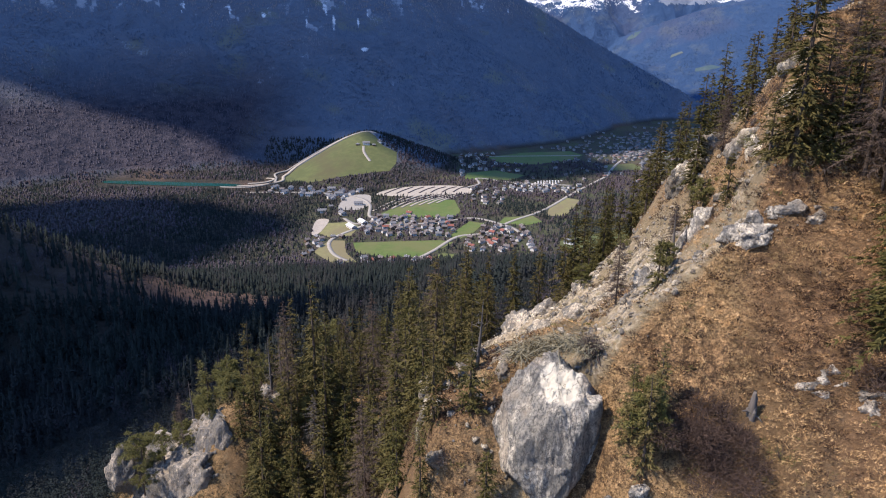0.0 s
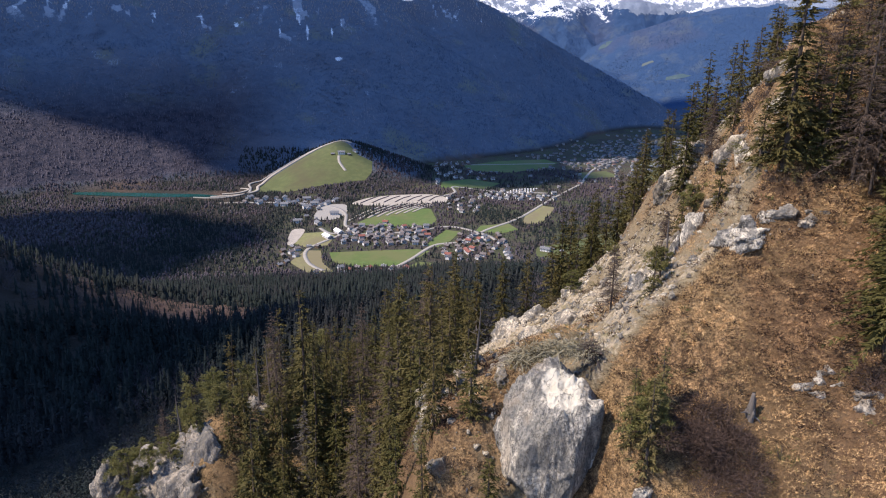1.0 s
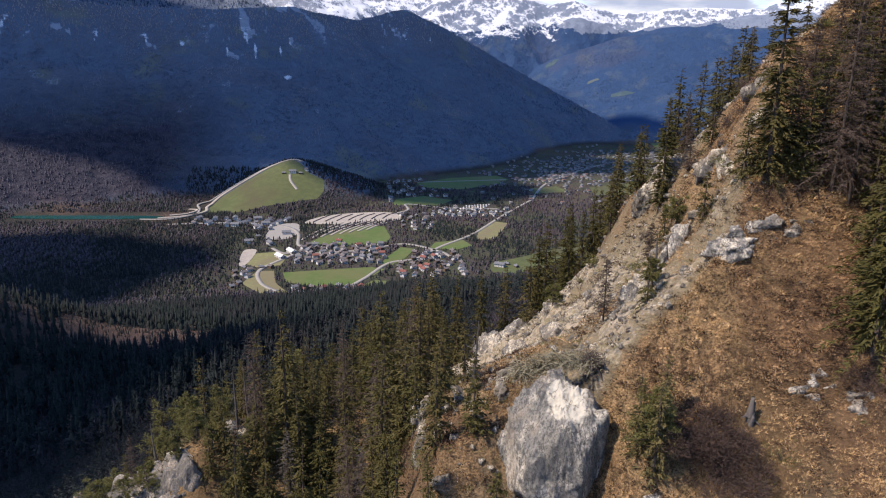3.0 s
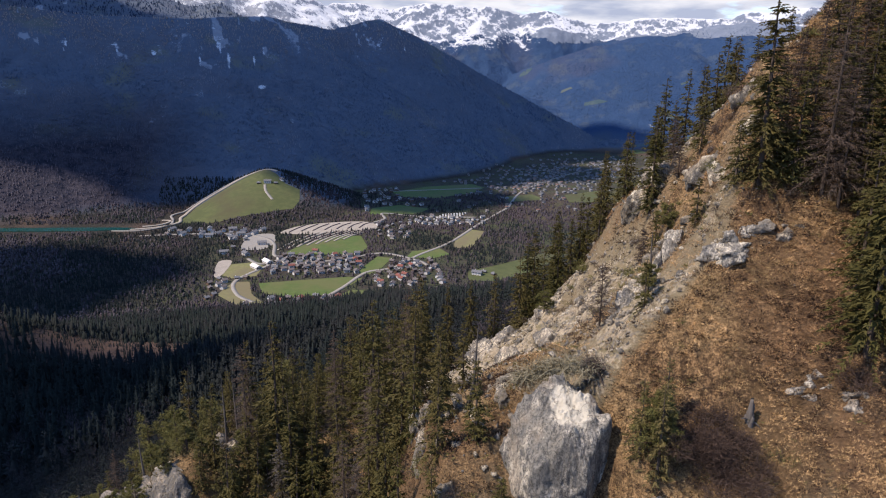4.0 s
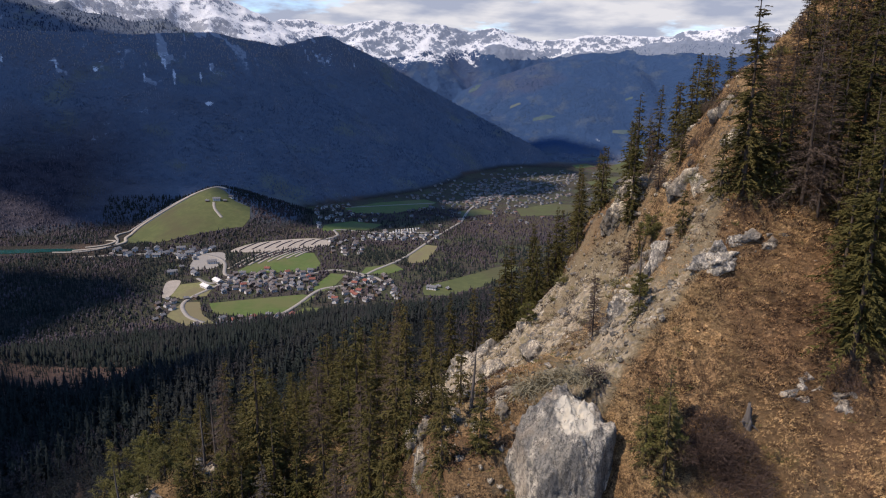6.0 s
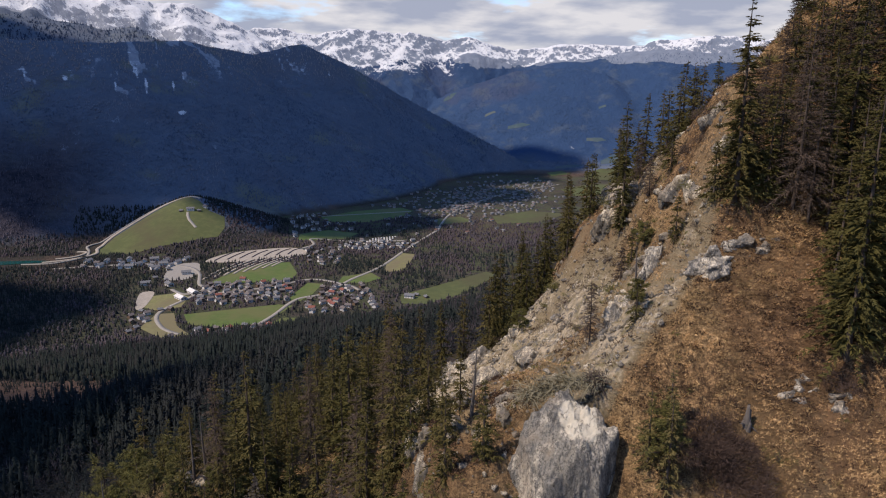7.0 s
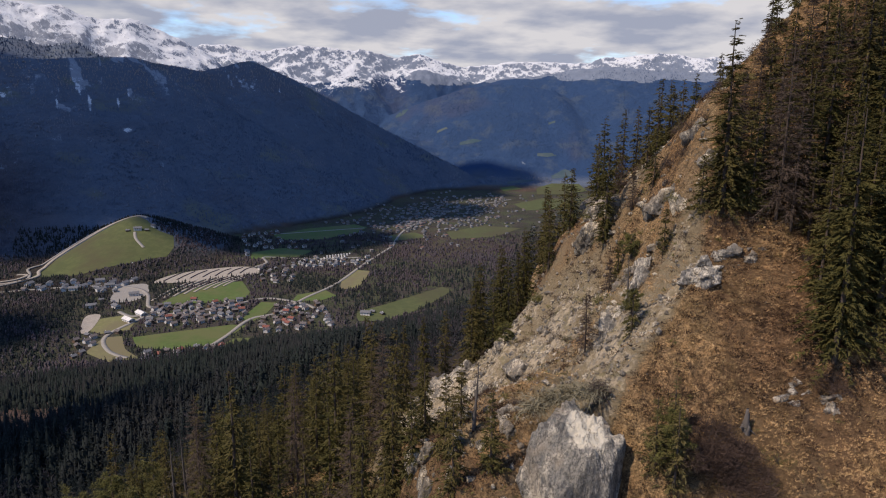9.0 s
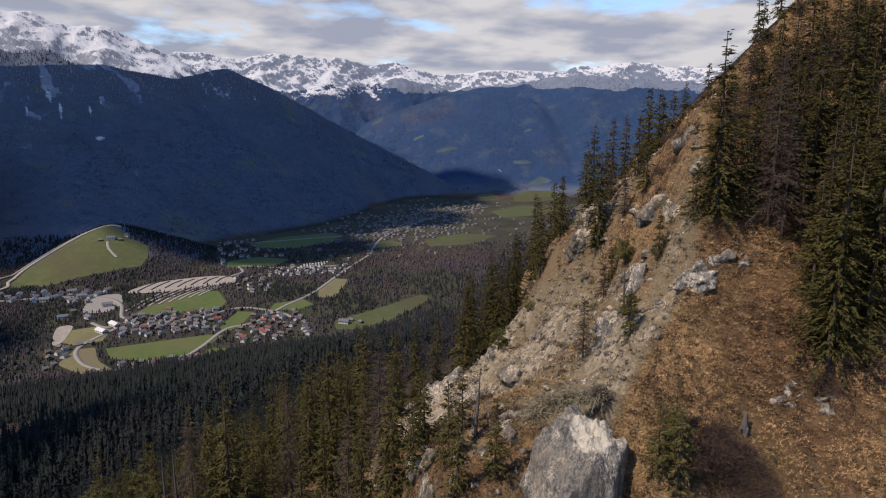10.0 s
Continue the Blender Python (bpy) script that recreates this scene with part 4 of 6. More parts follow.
for i, (x, y, dz, s) in enumerate(((26.9, 64.2, -0.3, (1.6, 1.8, 2.4)), (29.0, 79.6, 0.0, (2.2, 2.0, 2.6)), (26.6, 78.8, -0.3, (1.8, 1.8, 2.6)), (16.6, 83.2, 0.0, (1.8, 2.0, 2.2)),
                                   (12.2, 88.2, -0.2, (2.4, 2.2, 2.6)), (9.2, 86.2, -0.5, (2.2, 2.0, 3.0)), (14.6, 72.0, -0.4, (2.2, 2.4, 1.8)), (12.0, 78.0, -0.4, (2.4, 2.6, 2.0)),
                                   (3.4, 57.8, -0.8, (1.6, 1.4, 1.8)), (11.4, 40.6, -0.3, (2.2, 1.6, 1.2)), (13.4, 40.0, -0.3, (1.4, 1.2, 0.9)), (4.6, 53.0, -0.5, (1.3, 1.2, 1.2)),
                                   (-26.0, 91.0, -0.6, (2.6, 2.4, 2.2)), (-18.0, 160.0, -0.8, (3.6, 3.0, 3.0)), (-6.0, 176.0, -0.8, (3.4, 3.0, 2.6)))):
    rock(x, y, h1(x, y) + dz, s, 60 + i, "weathered pale limestone crag on the steep slope", 37 * i, 8, 5, 9, "crag", "limestone crags", 0.24, material=FLANK_STONE)


for i, (x, y, z, s) in enumerate(((27.6, 63.4, 490.4, (1.7, 1.5, 2.2)), (27.0, 66.2, 488.2, (1.5, 1.6, 1.9)), (28.3, 69.0, 488.8, (1.8, 1.6, 2.0)), (29.6, 62.2, 494.4, (1.6, 1.4, 2.2)), (26.4, 60.6, 489.6, (1.3, 1.2, 1.6)),
                                   (28.8, 59.4, 494.6, (1.2, 1.1, 1.5)), (31.2, 64.6, 497.0, (1.9, 1.5, 1.8)), (28.2, 76.0, 486.8, (2.2, 1.8, 2.0)), (30.4, 85.0, 484.6, (2.8, 2.2, 2.6)), (32.6, 86.6, 485.2, (2.6, 2.2, 2.2)))):
    rock(x, y, z, s, 90 + i, "weathered limestone ledge along the rim of the spur", 31 * i, 14, 4, 12, "rock_ledge", "limestone ledges", 0.26, material=FLANK_STONE)


for i, (x, y, z, s) in enumerate(((-1.2, 56.9, 468.2, (1.1, 1.0, 1.9)), (-2.0, 56.2, 466.0, (1.0, 1.1, 2.0)), (-2.1, 54.4, 465.4, (1.1, 1.0, 1.8)), (-1.1, 51.4, 468.4, (1.0, 0.9, 1.3)), (0.1, 54.2, 468.8, (1.3, 1.0, 1.4)),
                                   (1.4, 55.9, 469.6, (1.1, 1.0, 1.5)), (-0.8, 47.4, 466.4, (1.2, 0.9, 1.4)), (2.4, 52.7, 470.2, (1.0, 0.9, 1.1)), (-2.4, 58.8, 466.2, (1.2, 1.0, 2.2)), (0.4, 50.0, 468.6, (1.1, 0.8, 1.1)))):
    rock(x, y, z, s, 110 + i, "pale limestone block at the broken edge of the bench", 47 * i, 10, 4, 12, "rock_ledge", "limestone ledges", 0.26, material=FLANK_STONE)


def small_rocks():
    rng = np.random.default_rng(77)
    shapes = [rock_mesh("rock", (1, 1, 0.75), 300 + i, 3, 12, 0.2) for i in range(6)]
    for me in shapes:
        me.materials.append(FLANK_STONE)
    made = 0
    while made < 170:
        x, y = rng.uniform(-2, 34), rng.uniform(42, 100)
        mask, flank = rock_mask(np.array([x]), np.array([y]))
        if rng.random() > mask[0] * 1.3 + 0.015:
            continue
        s = rng.uniform(0.2, 0.65) * (1.0 if flank[0] > 0.5 else 0.4)
        ob = new("rock", shapes[made % 6])
        ob.matrix_world = on(x, y, 0.05 * s, rng.uniform(0, 360), rng.uniform(-25, 25), s)
        tagged(ob, "small pale limestone block lying on the slope", "rock", "loose rocks")
        made += 1


small_rocks()

# ---- trees at hand ----
NEAR_SPRUCES = [(27.0, 55.2, 18.0), (29.8, 54.6, 9.5), (33.6, 55.0, 8.0), (30.9, 44.2, 21.5), (35.6, 44.6, 24.0), (38.0, 54.5, 15.0), (42.0, 54.8, 17.0), (33.8, 48.5, 15.0),
                (36.5, 80.0, 10.0), (32.5, 86.5, 11.5), (30.2, 84.0, 10.0), (34.5, 92.0, 11.0), (33.0, 75.0, 7.5), (31.5, 68.5, 5.5), (39.0, 72.0, 4.5), (47.0, 70.0, 7.0),
                (43.0, 69.0, 6.0), (23.9, 59.4, 5.0), (16.9, 53.4, 4.6), (13.6, 41.4, 7.6), (24.8, 87.0, 8.5), (27.0, 92.0, 11.0), (22.0, 97.0, 16.0), (29.0, 97.0, 13.0),
                (40.5, 50.0, 13.0), (45.0, 57.0, 12.0), (49.5, 58.0, 13.5), (28.6, 58.0, 5.5), (1.6, 49.2, 7.5), (2.9, 44.6, 6.0), (37.0, 60.0, 8.0), (44.0, 62.0, 9.0),
                (28.4, 88.0, 9.0), (31.0, 95.0, 11.0), (26.0, 98.0, 14.5), (35.0, 86.0, 10.0), (38.5, 88.0, 9.0), (30.4, 73.0, 7.5), (34.6, 70.4, 4.8), (21.0, 92.0, 12.5), (18.0, 98.0, 15.0),
                (24.0, 103.0, 17.0), (13.0, 98.0, 12.0), (9.0, 96.0, 13.0), (5.0, 92.0, 14.0), (33.0, 59.0, 6.0), (46.0, 66.5, 6.0), (41.0, 66.0, 5.0),
                (12.8, 42.9, 6.5), (15.0, 43.8, 5.5), (39.0, 58.2, 9.0), (43.0, 59.8, 10.0), (36.0, 57.5, 8.5), (46.5, 61.0, 9.0), (40.4, 62.6, 7.5), (50.5, 62.4, 9.0), (36.2, 47.4, 14.0), (33.4, 46.2, 11.0), (29.2, 56.4, 8.0), (25.6, 56.4, 6.0), (38.6, 47.6, 16.0),
                (23.5, 94.5, 13.0), (19.5, 94.5, 12.0), (16.0, 94.0, 12.0), (28.0, 101.0, 13.0), (20.0, 101.5, 16.0), (30.0, 90.5, 8.5), (25.5, 90.0, 9.0), (32.0, 82.5, 8.0), (28.4, 68.5, 6.5), (26.2, 74.8, 12.5), (24.0, 67.8, 4.5), (33.5, 73.0, 6.5), (36.0, 77.0, 7.5),
                (31.6, 55.6, 10.0), (35.0, 53.5, 13.0), (39.6, 52.8, 12.0), (37.4, 50.4, 14.0), (41.6, 52.0, 14.0), (34.2, 51.6, 9.0), (32.0, 47.6, 12.0), (40.0, 60.4, 8.0), (37.6, 62.4, 6.5), (35.2, 59.6, 6.0), (48.0, 60.0, 10.0), (44.6, 55.4, 13.0)]
for i, (x, y, h) in enumerate(NEAR_SPRUCES):
    young = y < 44 and x < 16
    spruce(on(x, y), h, 500 + i, 1.05 if h > 12 else 0.6, label="young loose olive-green spruce beside the boulder" if young else "", needles=YOUNG_SPRUCE if young else None)
for i, (x, y, h) in enumerate(((31.8, 53.4, 17.0), (40.0, 56.0, 12.0), (36.4, 50.4, 12.0), (14.8, 58.0, 6.5), (21.9, 66.0, 4.0), (34.5, 57.0, 9.0), (38.2, 59.4, 9.0), (30.4, 57.4, 7.0), (42.0, 62.0, 8.0), (36.0, 62.0, 6.0), (33.4, 61.0, 5.5), (38.4, 64.2, 5.0), (45.0, 58.4, 9.0), (31.2, 60.0, 5.0), (40.6, 58.6, 8.0), (33.0, 52.6, 13.0), (27.4, 71.0, 5.0), (30.0, 78.0, 5.5))):
    spruce(on(x, y), h, 560 + i, 1.05, "larch", "leafless brown larch with thin drooping twigs", "bare larches")
pine(on(24.2, 65.6), 3.6, 601, "low bushy mountain pine on the rock rib", 0.6)
pine(on(18.0, 55.2), 3.0, 602, "low green mountain pine below the rib", 0.6)
pine(on(16.2, 81.6), 3.8, 603, "small rounded pine on the pale rock flank", 0.55)
pine(on(14.0, 42.3), 5.8, 609, "young loose-crowned pine beside the bare bush", 0.42)
pine(on(-42.0, 105.0), 12.0, 604, "broad-crowned pine lit yellow-green on the crag")
pine(on(-37.0, 101.0), 9.0, 605, "leaning pine beside the crag")
for i, (x, y, z, h) in enumerate(((-41.5, 78.6, 442.6, 5.0), (-39.0, 79.5, 443.2, 4.4), (-43.2, 80.5, 441.8, 5.2), (-36.5, 80.6, 443.6, 4.0), (-40.6, 76.2, 440.6, 4.2))):
    pine(pose(x, y, z, 0, 0, 70 * i), h, 610 + i, "low spreading pine rooted on the limestone cliff", 0.62)
pine(on(-41.0, 81.0), 6.5, 606, "low spreading pine on top of the crag", 0.6)
pine(on(-44.5, 84.0), 6.0, 607, "low spreading pine at the edge of the crag", 0.6)
pine(on(-20.0, 102.0), 12.5, 608, "pine with a broken yellow-green crown")
spruce(on(-18.3, 80.5), 13.0, 625, 1.05, "larch", "dead grey spruce with drooping bare branches", "dead spruces", DEAD)
spruce(on(-8.4, 72.0), 11.0, 626, 1.05, "larch", "dead grey spruce with drooping bare branches", "dead spruces", DEAD)
snag(on(2.4, 55.4), 6.5, 620, "dead crooked tree at the edge of the cliff", 18, 0.32, 5)
snag(on(-27.0, 91.0), 10.5, 621, "grey dead tree standing on the crag")
snag(on(-25.4, 92.4), 11.5, 622, "tall bare dead tree on the crag")
snag(on(-37.0, 86.0), 8.0, 623, "leaning dead tree above the crag", 10, 0.14)
snag(on(19.6, 58.6), 5.0, 624, "bare dead pole beside the rock rib", 5, 0.12, 1)
bush(on(16.8, 42.4), 3.4, 630, DARK_TWIGS, "large leafless brown bush in the dry grass", 14000, "bush", 0.8)
bush(on(19.0, 41.4), 2.2, 631, DARK_TWIGS, "leafless brown bush in the dry grass", 6000)
bush(on(14.2, 43.6), 2.0, 632, SPRUCE, "young bushy spruce growth among bare twigs", 1800)
bush(on(17.8, 43.6), 2.2, 639, DARK_TWIGS, "leafless brown bush behind the larger one", 5000)
bush(on(20.6, 40.4), 1.4, 629, DARK_TWIGS, "low reddish bare bush in the grass", 2200)
bush(on(29.6, 43.0), 2.0, 633, DARK_TWIGS, "tangled bare bush under the spruce", 3500)
bush(on(18.6, 40.4), 2.4, 628, DARK_TWIGS, "dense leafless bush on the lower slope", 8000)
bush(on(20.0, 42.0), 1.6, 627, DARK_TWIGS, "leafless brown bush near the stump", 3500)
bush(on(22.6, 40.6), 1.2, 634, PINE, "small green bush in the grass", 300)
bush(on(18.6, 57.2), 1.4, 635, TWIGS, "dark leafless bush below the rib", 400)
bush(on(17.2, 79.6), 1.3, 636, TWIGS, "leafless bush on the pale flank", 300)
bush(on(5.6, 58.4), 1.5, 637, TWIGS, "dry brown bush on the bench", 400)
bush(on(3.2, 52.0), 1.4, 638, PINE, "small green bush on the bench", 300)

for i, (x, y, h) in enumerate(((-24.0, 86.0, 5.0), (-20.5, 84.5, 6.0), (-27.5, 85.0, 3.5), (-22.0, 90.0, 7.0), (-17.5, 87.5, 8.0), (-29.5, 89.0, 5.0), (-33.0, 92.0, 6.5), (-35.5, 97.0, 8.0), (-30.0, 96.0, 7.5), (-38.0, 92.0, 6.0), (-33.5, 83.0, 4.5), (-38.0, 84.0, 5.0), (-28.5, 83.0, 4.0), (-31.0, 85.5, 5.0), (-44.0, 88.0, 6.5), (-24.5, 80.5, 5.0), (-22.0, 77.5, 6.0))):
    pine(on(x, y), h, 640 + i, "young pine with a ragged yellow-green crown on the crag", 0.4)
for i, (x, y, k) in enumerate(((2.0, 44.0, 1.5), (4.4, 42.2, 1.3), (-0.4, 47.2, 1.4), (-2.0, 50.4, 1.3), (3.4, 40.2, 1.2), (-3.0, 54.0, 1.5), (1.0, 58.6, 1.3), (6.4, 55.4, 1.2), (4.0, 60.6, 1.5), (8.0, 60.2, 1.2))):
    bush(on(x, y), k, 660 + i, TWIGS if i % 3 else PINE, "leafless brown bush on the rocky bench" if i % 3 else "low green bush on the rocky bench", 900)
for i, (x, y, h) in enumerate(((-24.0, 79.0, 10.5), (-20.0, 77.0, 11.5), (-27.0, 83.0, 9.0), (-17.5, 81.0, 12.0), (-21.5, 84.5, 10.0), (-15.5, 76.5, 11.0), (-25.5, 76.0, 9.5), (-28.0, 79.5, 7.5), (-12.5, 72.5, 12.0), (-18.5, 72.5, 11.0), (-23.0, 72.0, 10.0), (0.6, 42.0, 6.0), (-2.2, 46.4, 7.5), (4.8, 39.4, 5.0), (-4.6, 51.6, 8.5), (-5.4, 57.4, 9.5), (-3.6, 62.4, 10.0), (0.4, 64.6, 9.0), (-7.0, 64.0, 11.0), (-1.4, 50.0, 8.5), (-0.6, 54.4, 8.0), (1.8, 57.4, 6.5), (-2.6, 58.6, 9.0), (2.6, 42.6, 5.0), (1.0, 68.0, 9.0))):
    spruce(on(x, y), h, 680 + i, 0.6, "green", "slender spruce rooted on the broken slope")
for i, (x, y, k) in enumerate(((21.0, 66.0, 1.1), (18.4, 70.0, 1.0), (13.0, 66.0, 0.9), (20.2, 76.0, 1.2), (15.0, 90.0, 1.3), (10.6, 82.0, 1.1), (24.6, 74.0, 1.2), (31.0, 63.5, 1.2), (26.4, 61.4, 1.0), (35.2, 63.4, 1.3), (39.4, 64.0, 1.4), (29.0, 66.2, 1.3), (22.0, 84.0, 1.3), (24.4, 56.6, 0.9), (34.4, 58.0, 1.7), (38.0, 60.6, 1.6), (41.6, 58.4, 1.8), (36.8, 55.6, 1.5), (44.6, 60.6, 1.6), (33.0, 56.8, 1.8), (30.6, 57.6, 1.5), (28.0, 56.2, 1.6), (47.6, 63.0, 1.6), (35.6, 61.6, 1.5), (30.2, 55.2, 1.7), (26.2, 54.4, 1.3), (34.8, 52.0, 1.6), (32.8, 50.4, 1.4), (38.6, 56.8, 1.7))):
    bush(on(x, y), k * 1.15, 700 + i, PINE if i % 4 == 0 else TWIGS, "low green bush among pale rocks" if i % 4 == 0 else "leafless brown bush among pale rocks", 700)


CREST_BUSHES = np.random.default_rng(721)
for i in range(46):
    x, y = CREST_BUSHES.uniform(26, 47), CREST_BUSHES.uniform(56, 84)
    if y > 88 - 0.45 * (x - 26):
        continue
    bush(on(x, y), CREST_BUSHES.uniform(0.8, 1.9), 760 + i, (TWIGS, DARK_TWIGS, PINE, DARK_TWIGS)[i % 4], "low green shrub on the upper spur" if i % 4 == 2 else "leafless brown shrub on the upper spur", 900)
FLANK_BUSHES = np.random.default_rng(720)
for i in range(26):
    x, y = FLANK_BUSHES.uniform(10, 23), FLANK_BUSHES.uniform(62, 92)
    bush(on(x, y), FLANK_BUSHES.uniform(0.6, 1.2), 730 + i, PINE if i % 3 == 0 else TWIGS, "small green shrub on the rocky flank" if i % 3 == 0 else "dry brown shrub on the rocky flank", 420)


def build_stump():
    t = thing("tree_stump", "splintered grey dead stump with a broken root", "stump", "", on(21.2, 43.0))
    rng = np.random.default_rng(9)
    for k, (dx, dy, top, r) in enumerate(((0.0, 0.0, 1.75, 0.24), (0.2, 0.05, 1.45, 0.17), (-0.2, 0.08, 0.85, 0.15), (0.05, -0.18, 0.6, 0.16))):
        v, f = tube([(dx, dy, -0.6), (dx * 0.9, dy, 0.25), (dx * 0.7 + 0.05, dy * 0.6, top * 0.55), (dx * 0.6 + 0.09, dy * 0.5, top * 0.85), (dx * 0.6 + 0.06, dy * 0.5, top)], [r * 1.5, r * 1.1, r * 0.9, r * 0.6, r * 0.08], 8)
        part("stem", mesh_np("stem", v + rng.normal(size=v.shape) * 0.045, f), DEAD, t)
    for d in ((-0.8, -0.2, 0.25), (0.7, -0.6, -0.5), (0.5, 0.7, 0.5)):
        d = np.array(d)
        part("root", mesh_np("root", *tube([d * 0.1, d * 0.5 + (0, 0, 0.12), d], [0.13, 0.08, 0.02], 6)), DEAD, t)


def build_fallen_tree():
    t = thing("fallen_tree", "fallen dead tree with bare grey branches on the boulder", "dead tree", "", pose(10.4, 48.2, 476.2, 0, 0, 0))
    rng = np.random.default_rng(19)
    trunk = [(0.8, 0.3, 0.4), (-0.6, 0.4, 0.5), (-2.2, 0.9, 0.2), (-3.8, 1.3, -0.4), (-5.2, 1.8, -1.2)]
    stem = part("trunk", mesh_np("trunk", *tube(trunk, [0.2, 0.16, 0.11, 0.07, 0.03], 8)), DEAD, t)
    for i in range(110):
        k = rng.uniform(0.2, 3.95)
        a = np.array(trunk[int(k)]) + (np.array(trunk[int(k) + 1]) - np.array(trunk[int(k)])) * (k % 1)
        d = np.array([rng.normal() * 0.6 - 0.6, rng.normal() * 0.7 - 0.2, rng.normal() * 0.35 + 0.2])
        ln = rng.uniform(0.6, 2.4)
        bend = a + d * ln * 0.5 + rng.normal(size=3) * 0.16
        tip = bend + d * ln * 0.4 + np.array([0, 0, -0.35 * ln]) + rng.normal(size=3) * 0.22
        part("branch", mesh_np("branch", *tube([a, bend, tip], [0.055, 0.035, 0.010], 3)), BRUSHWOOD, stem)
    for name, n, lo, hi, spot, mat in (("brushwood", 3000, 0.2, 3.9, (0.9, 0.9, 0.4), BRUSHWOOD), ("dry_foliage", 900, 1.5, 3.9, (0.7, 0.6, 0.3), BRUSH), ("root_mass", 1300, 0.0, 0.3, (0.6, 0.5, 0.5), BARK)):
        k = rng.uniform(lo, hi, n)
        base = np.array([np.array(trunk[int(q)]) + (np.array(trunk[int(q) + 1]) - np.array(trunk[int(q)])) * (q % 1) for q in k]) + rng.normal(size=(n, 3)) * spot * 0.7
        d = rng.normal(size=(n, 3)) + (-0.8, -0.2, -0.2)
        d /= np.linalg.norm(d, axis=1)[:, None]
        v, f = sprays(base, d, rng.uniform(0.3, 0.9, n), rng.uniform(0.015, 0.04, n), rng)
        part(name, mesh_np(name, v, f), mat, t)
    for d in ((1.6, 0.2, -0.8), (1.2, -0.7, 0.6), (1.4, 0.9, 0.2), (1.0, -0.9, -0.7)):
        part("root", mesh_np("root", *tube([(0.7, 0.3, 0.3), np.array(d) * 0.7 + (0.2, 0, 0.1), d], [0.16, 0.1, 0.03], 5)), BARK, t)


build_stump()
build_fallen_tree()

# ---- valley: meadows, roads, lake ----


def inside_poly(px, py, poly):
    inside = np.zeros(np.shape(px), bool)
    for (x0, y0), (x1, y1) in zip(poly, poly[1:] + poly[:1]):
        cross = ((y0 > py) != (y1 > py)) & (px < (x1 - x0) * (py - y0) / (y1 - y0 + 1e-12) + x0)
        inside ^= cross
    return inside


def rounded(poly, n=6, closed=True):
    """A smooth line through the corners."""
    out, m = [], len(poly)
    for i in range(m if closed else m - 1):
        p = [np.array(poly[(i + k) % m] if closed else poly[min(max(i + k, 0), m - 1)], float) for k in (-1, 0, 1, 2)]
        for k in range(n):
            t = k / n
            out.append(0.5 * (2 * p[1] + (p[2] - p[0]) * t + (2 * p[0] - 5 * p[1] + 4 * p[2] - p[3]) * t * t + (3 * p[1] - p[0] - 3 * p[2] + p[3]) * t ** 3))
    if not closed:
        out.append(np.array(poly[-1], float))
    return [(float(a[0]), float(a[1])) for a in out]


def draped(name, poly, material, label, category, lift=0.6, step=14.0):
    """A sheet within an outline, laid on the ground."""
    bm = bmesh.new()
    vs = [bm.verts.new((x, y, 0)) for x, y in (poly if name == "meadow" else rounded(poly))]
    bm.faces.new(vs)
    bmesh.ops.triangulate(bm, faces=bm.faces[:])
    for _ in range(5):
        long = [e for e in bm.edges if e.calc_length() > step]
        if not long:
            break
        bmesh.ops.subdivide_edges(bm, edges=long, cuts=1)
        bmesh.ops.triangulate(bm, faces=bm.faces[:])
    co = np.array([v.co[:] for v in bm.verts])
    z = height(co[:, 0], co[:, 1]) + lift
    for v, h in zip(bm.verts, z):
        v.co.z = h
    bmesh.ops.recalc_face_normals(bm, faces=bm.faces[:])
    ob = part(name, bm, material)
    if ob.data.polygons and sum(p.normal.z for p in ob.data.polygons) < 0:
        ob.data.flip_normals()
    return tagged(ob, label, category, kind="structure")


def ribbon(name, line, width, material, label, lift=1.0, category="road"):
    pts = np.array(rounded(line, 10, False))
    d = np.gradient(pts, axis=0)
    d /= np.linalg.norm(d, axis=1)[:, None] + 1e-9
    nrm = np.column_stack([-d[:, 1], d[:, 0]])
    a, b = pts + nrm * width / 2, pts - nrm * width / 2
    z = height(pts[:, 0], pts[:, 1]) + lift
    n = len(pts)
    V = np.vstack([np.column_stack([a, z]), np.column_stack([b, z]), np.column_stack([a, z - 2]), np.column_stack([b, z - 2])])
    i = np.arange(n - 1)
    Q = np.vstack([np.stack(q, 1) for q in ((i, i + n, i + n + 1, i + 1), (i + 2 * n, i, i + 1, i + 2 * n + 1), (i + n, i + 3 * n, i + 3 * n + 1, i + n + 1))])
    return tagged(part(name, mesh_np(name, V, Q), material), label, category, kind="structure")


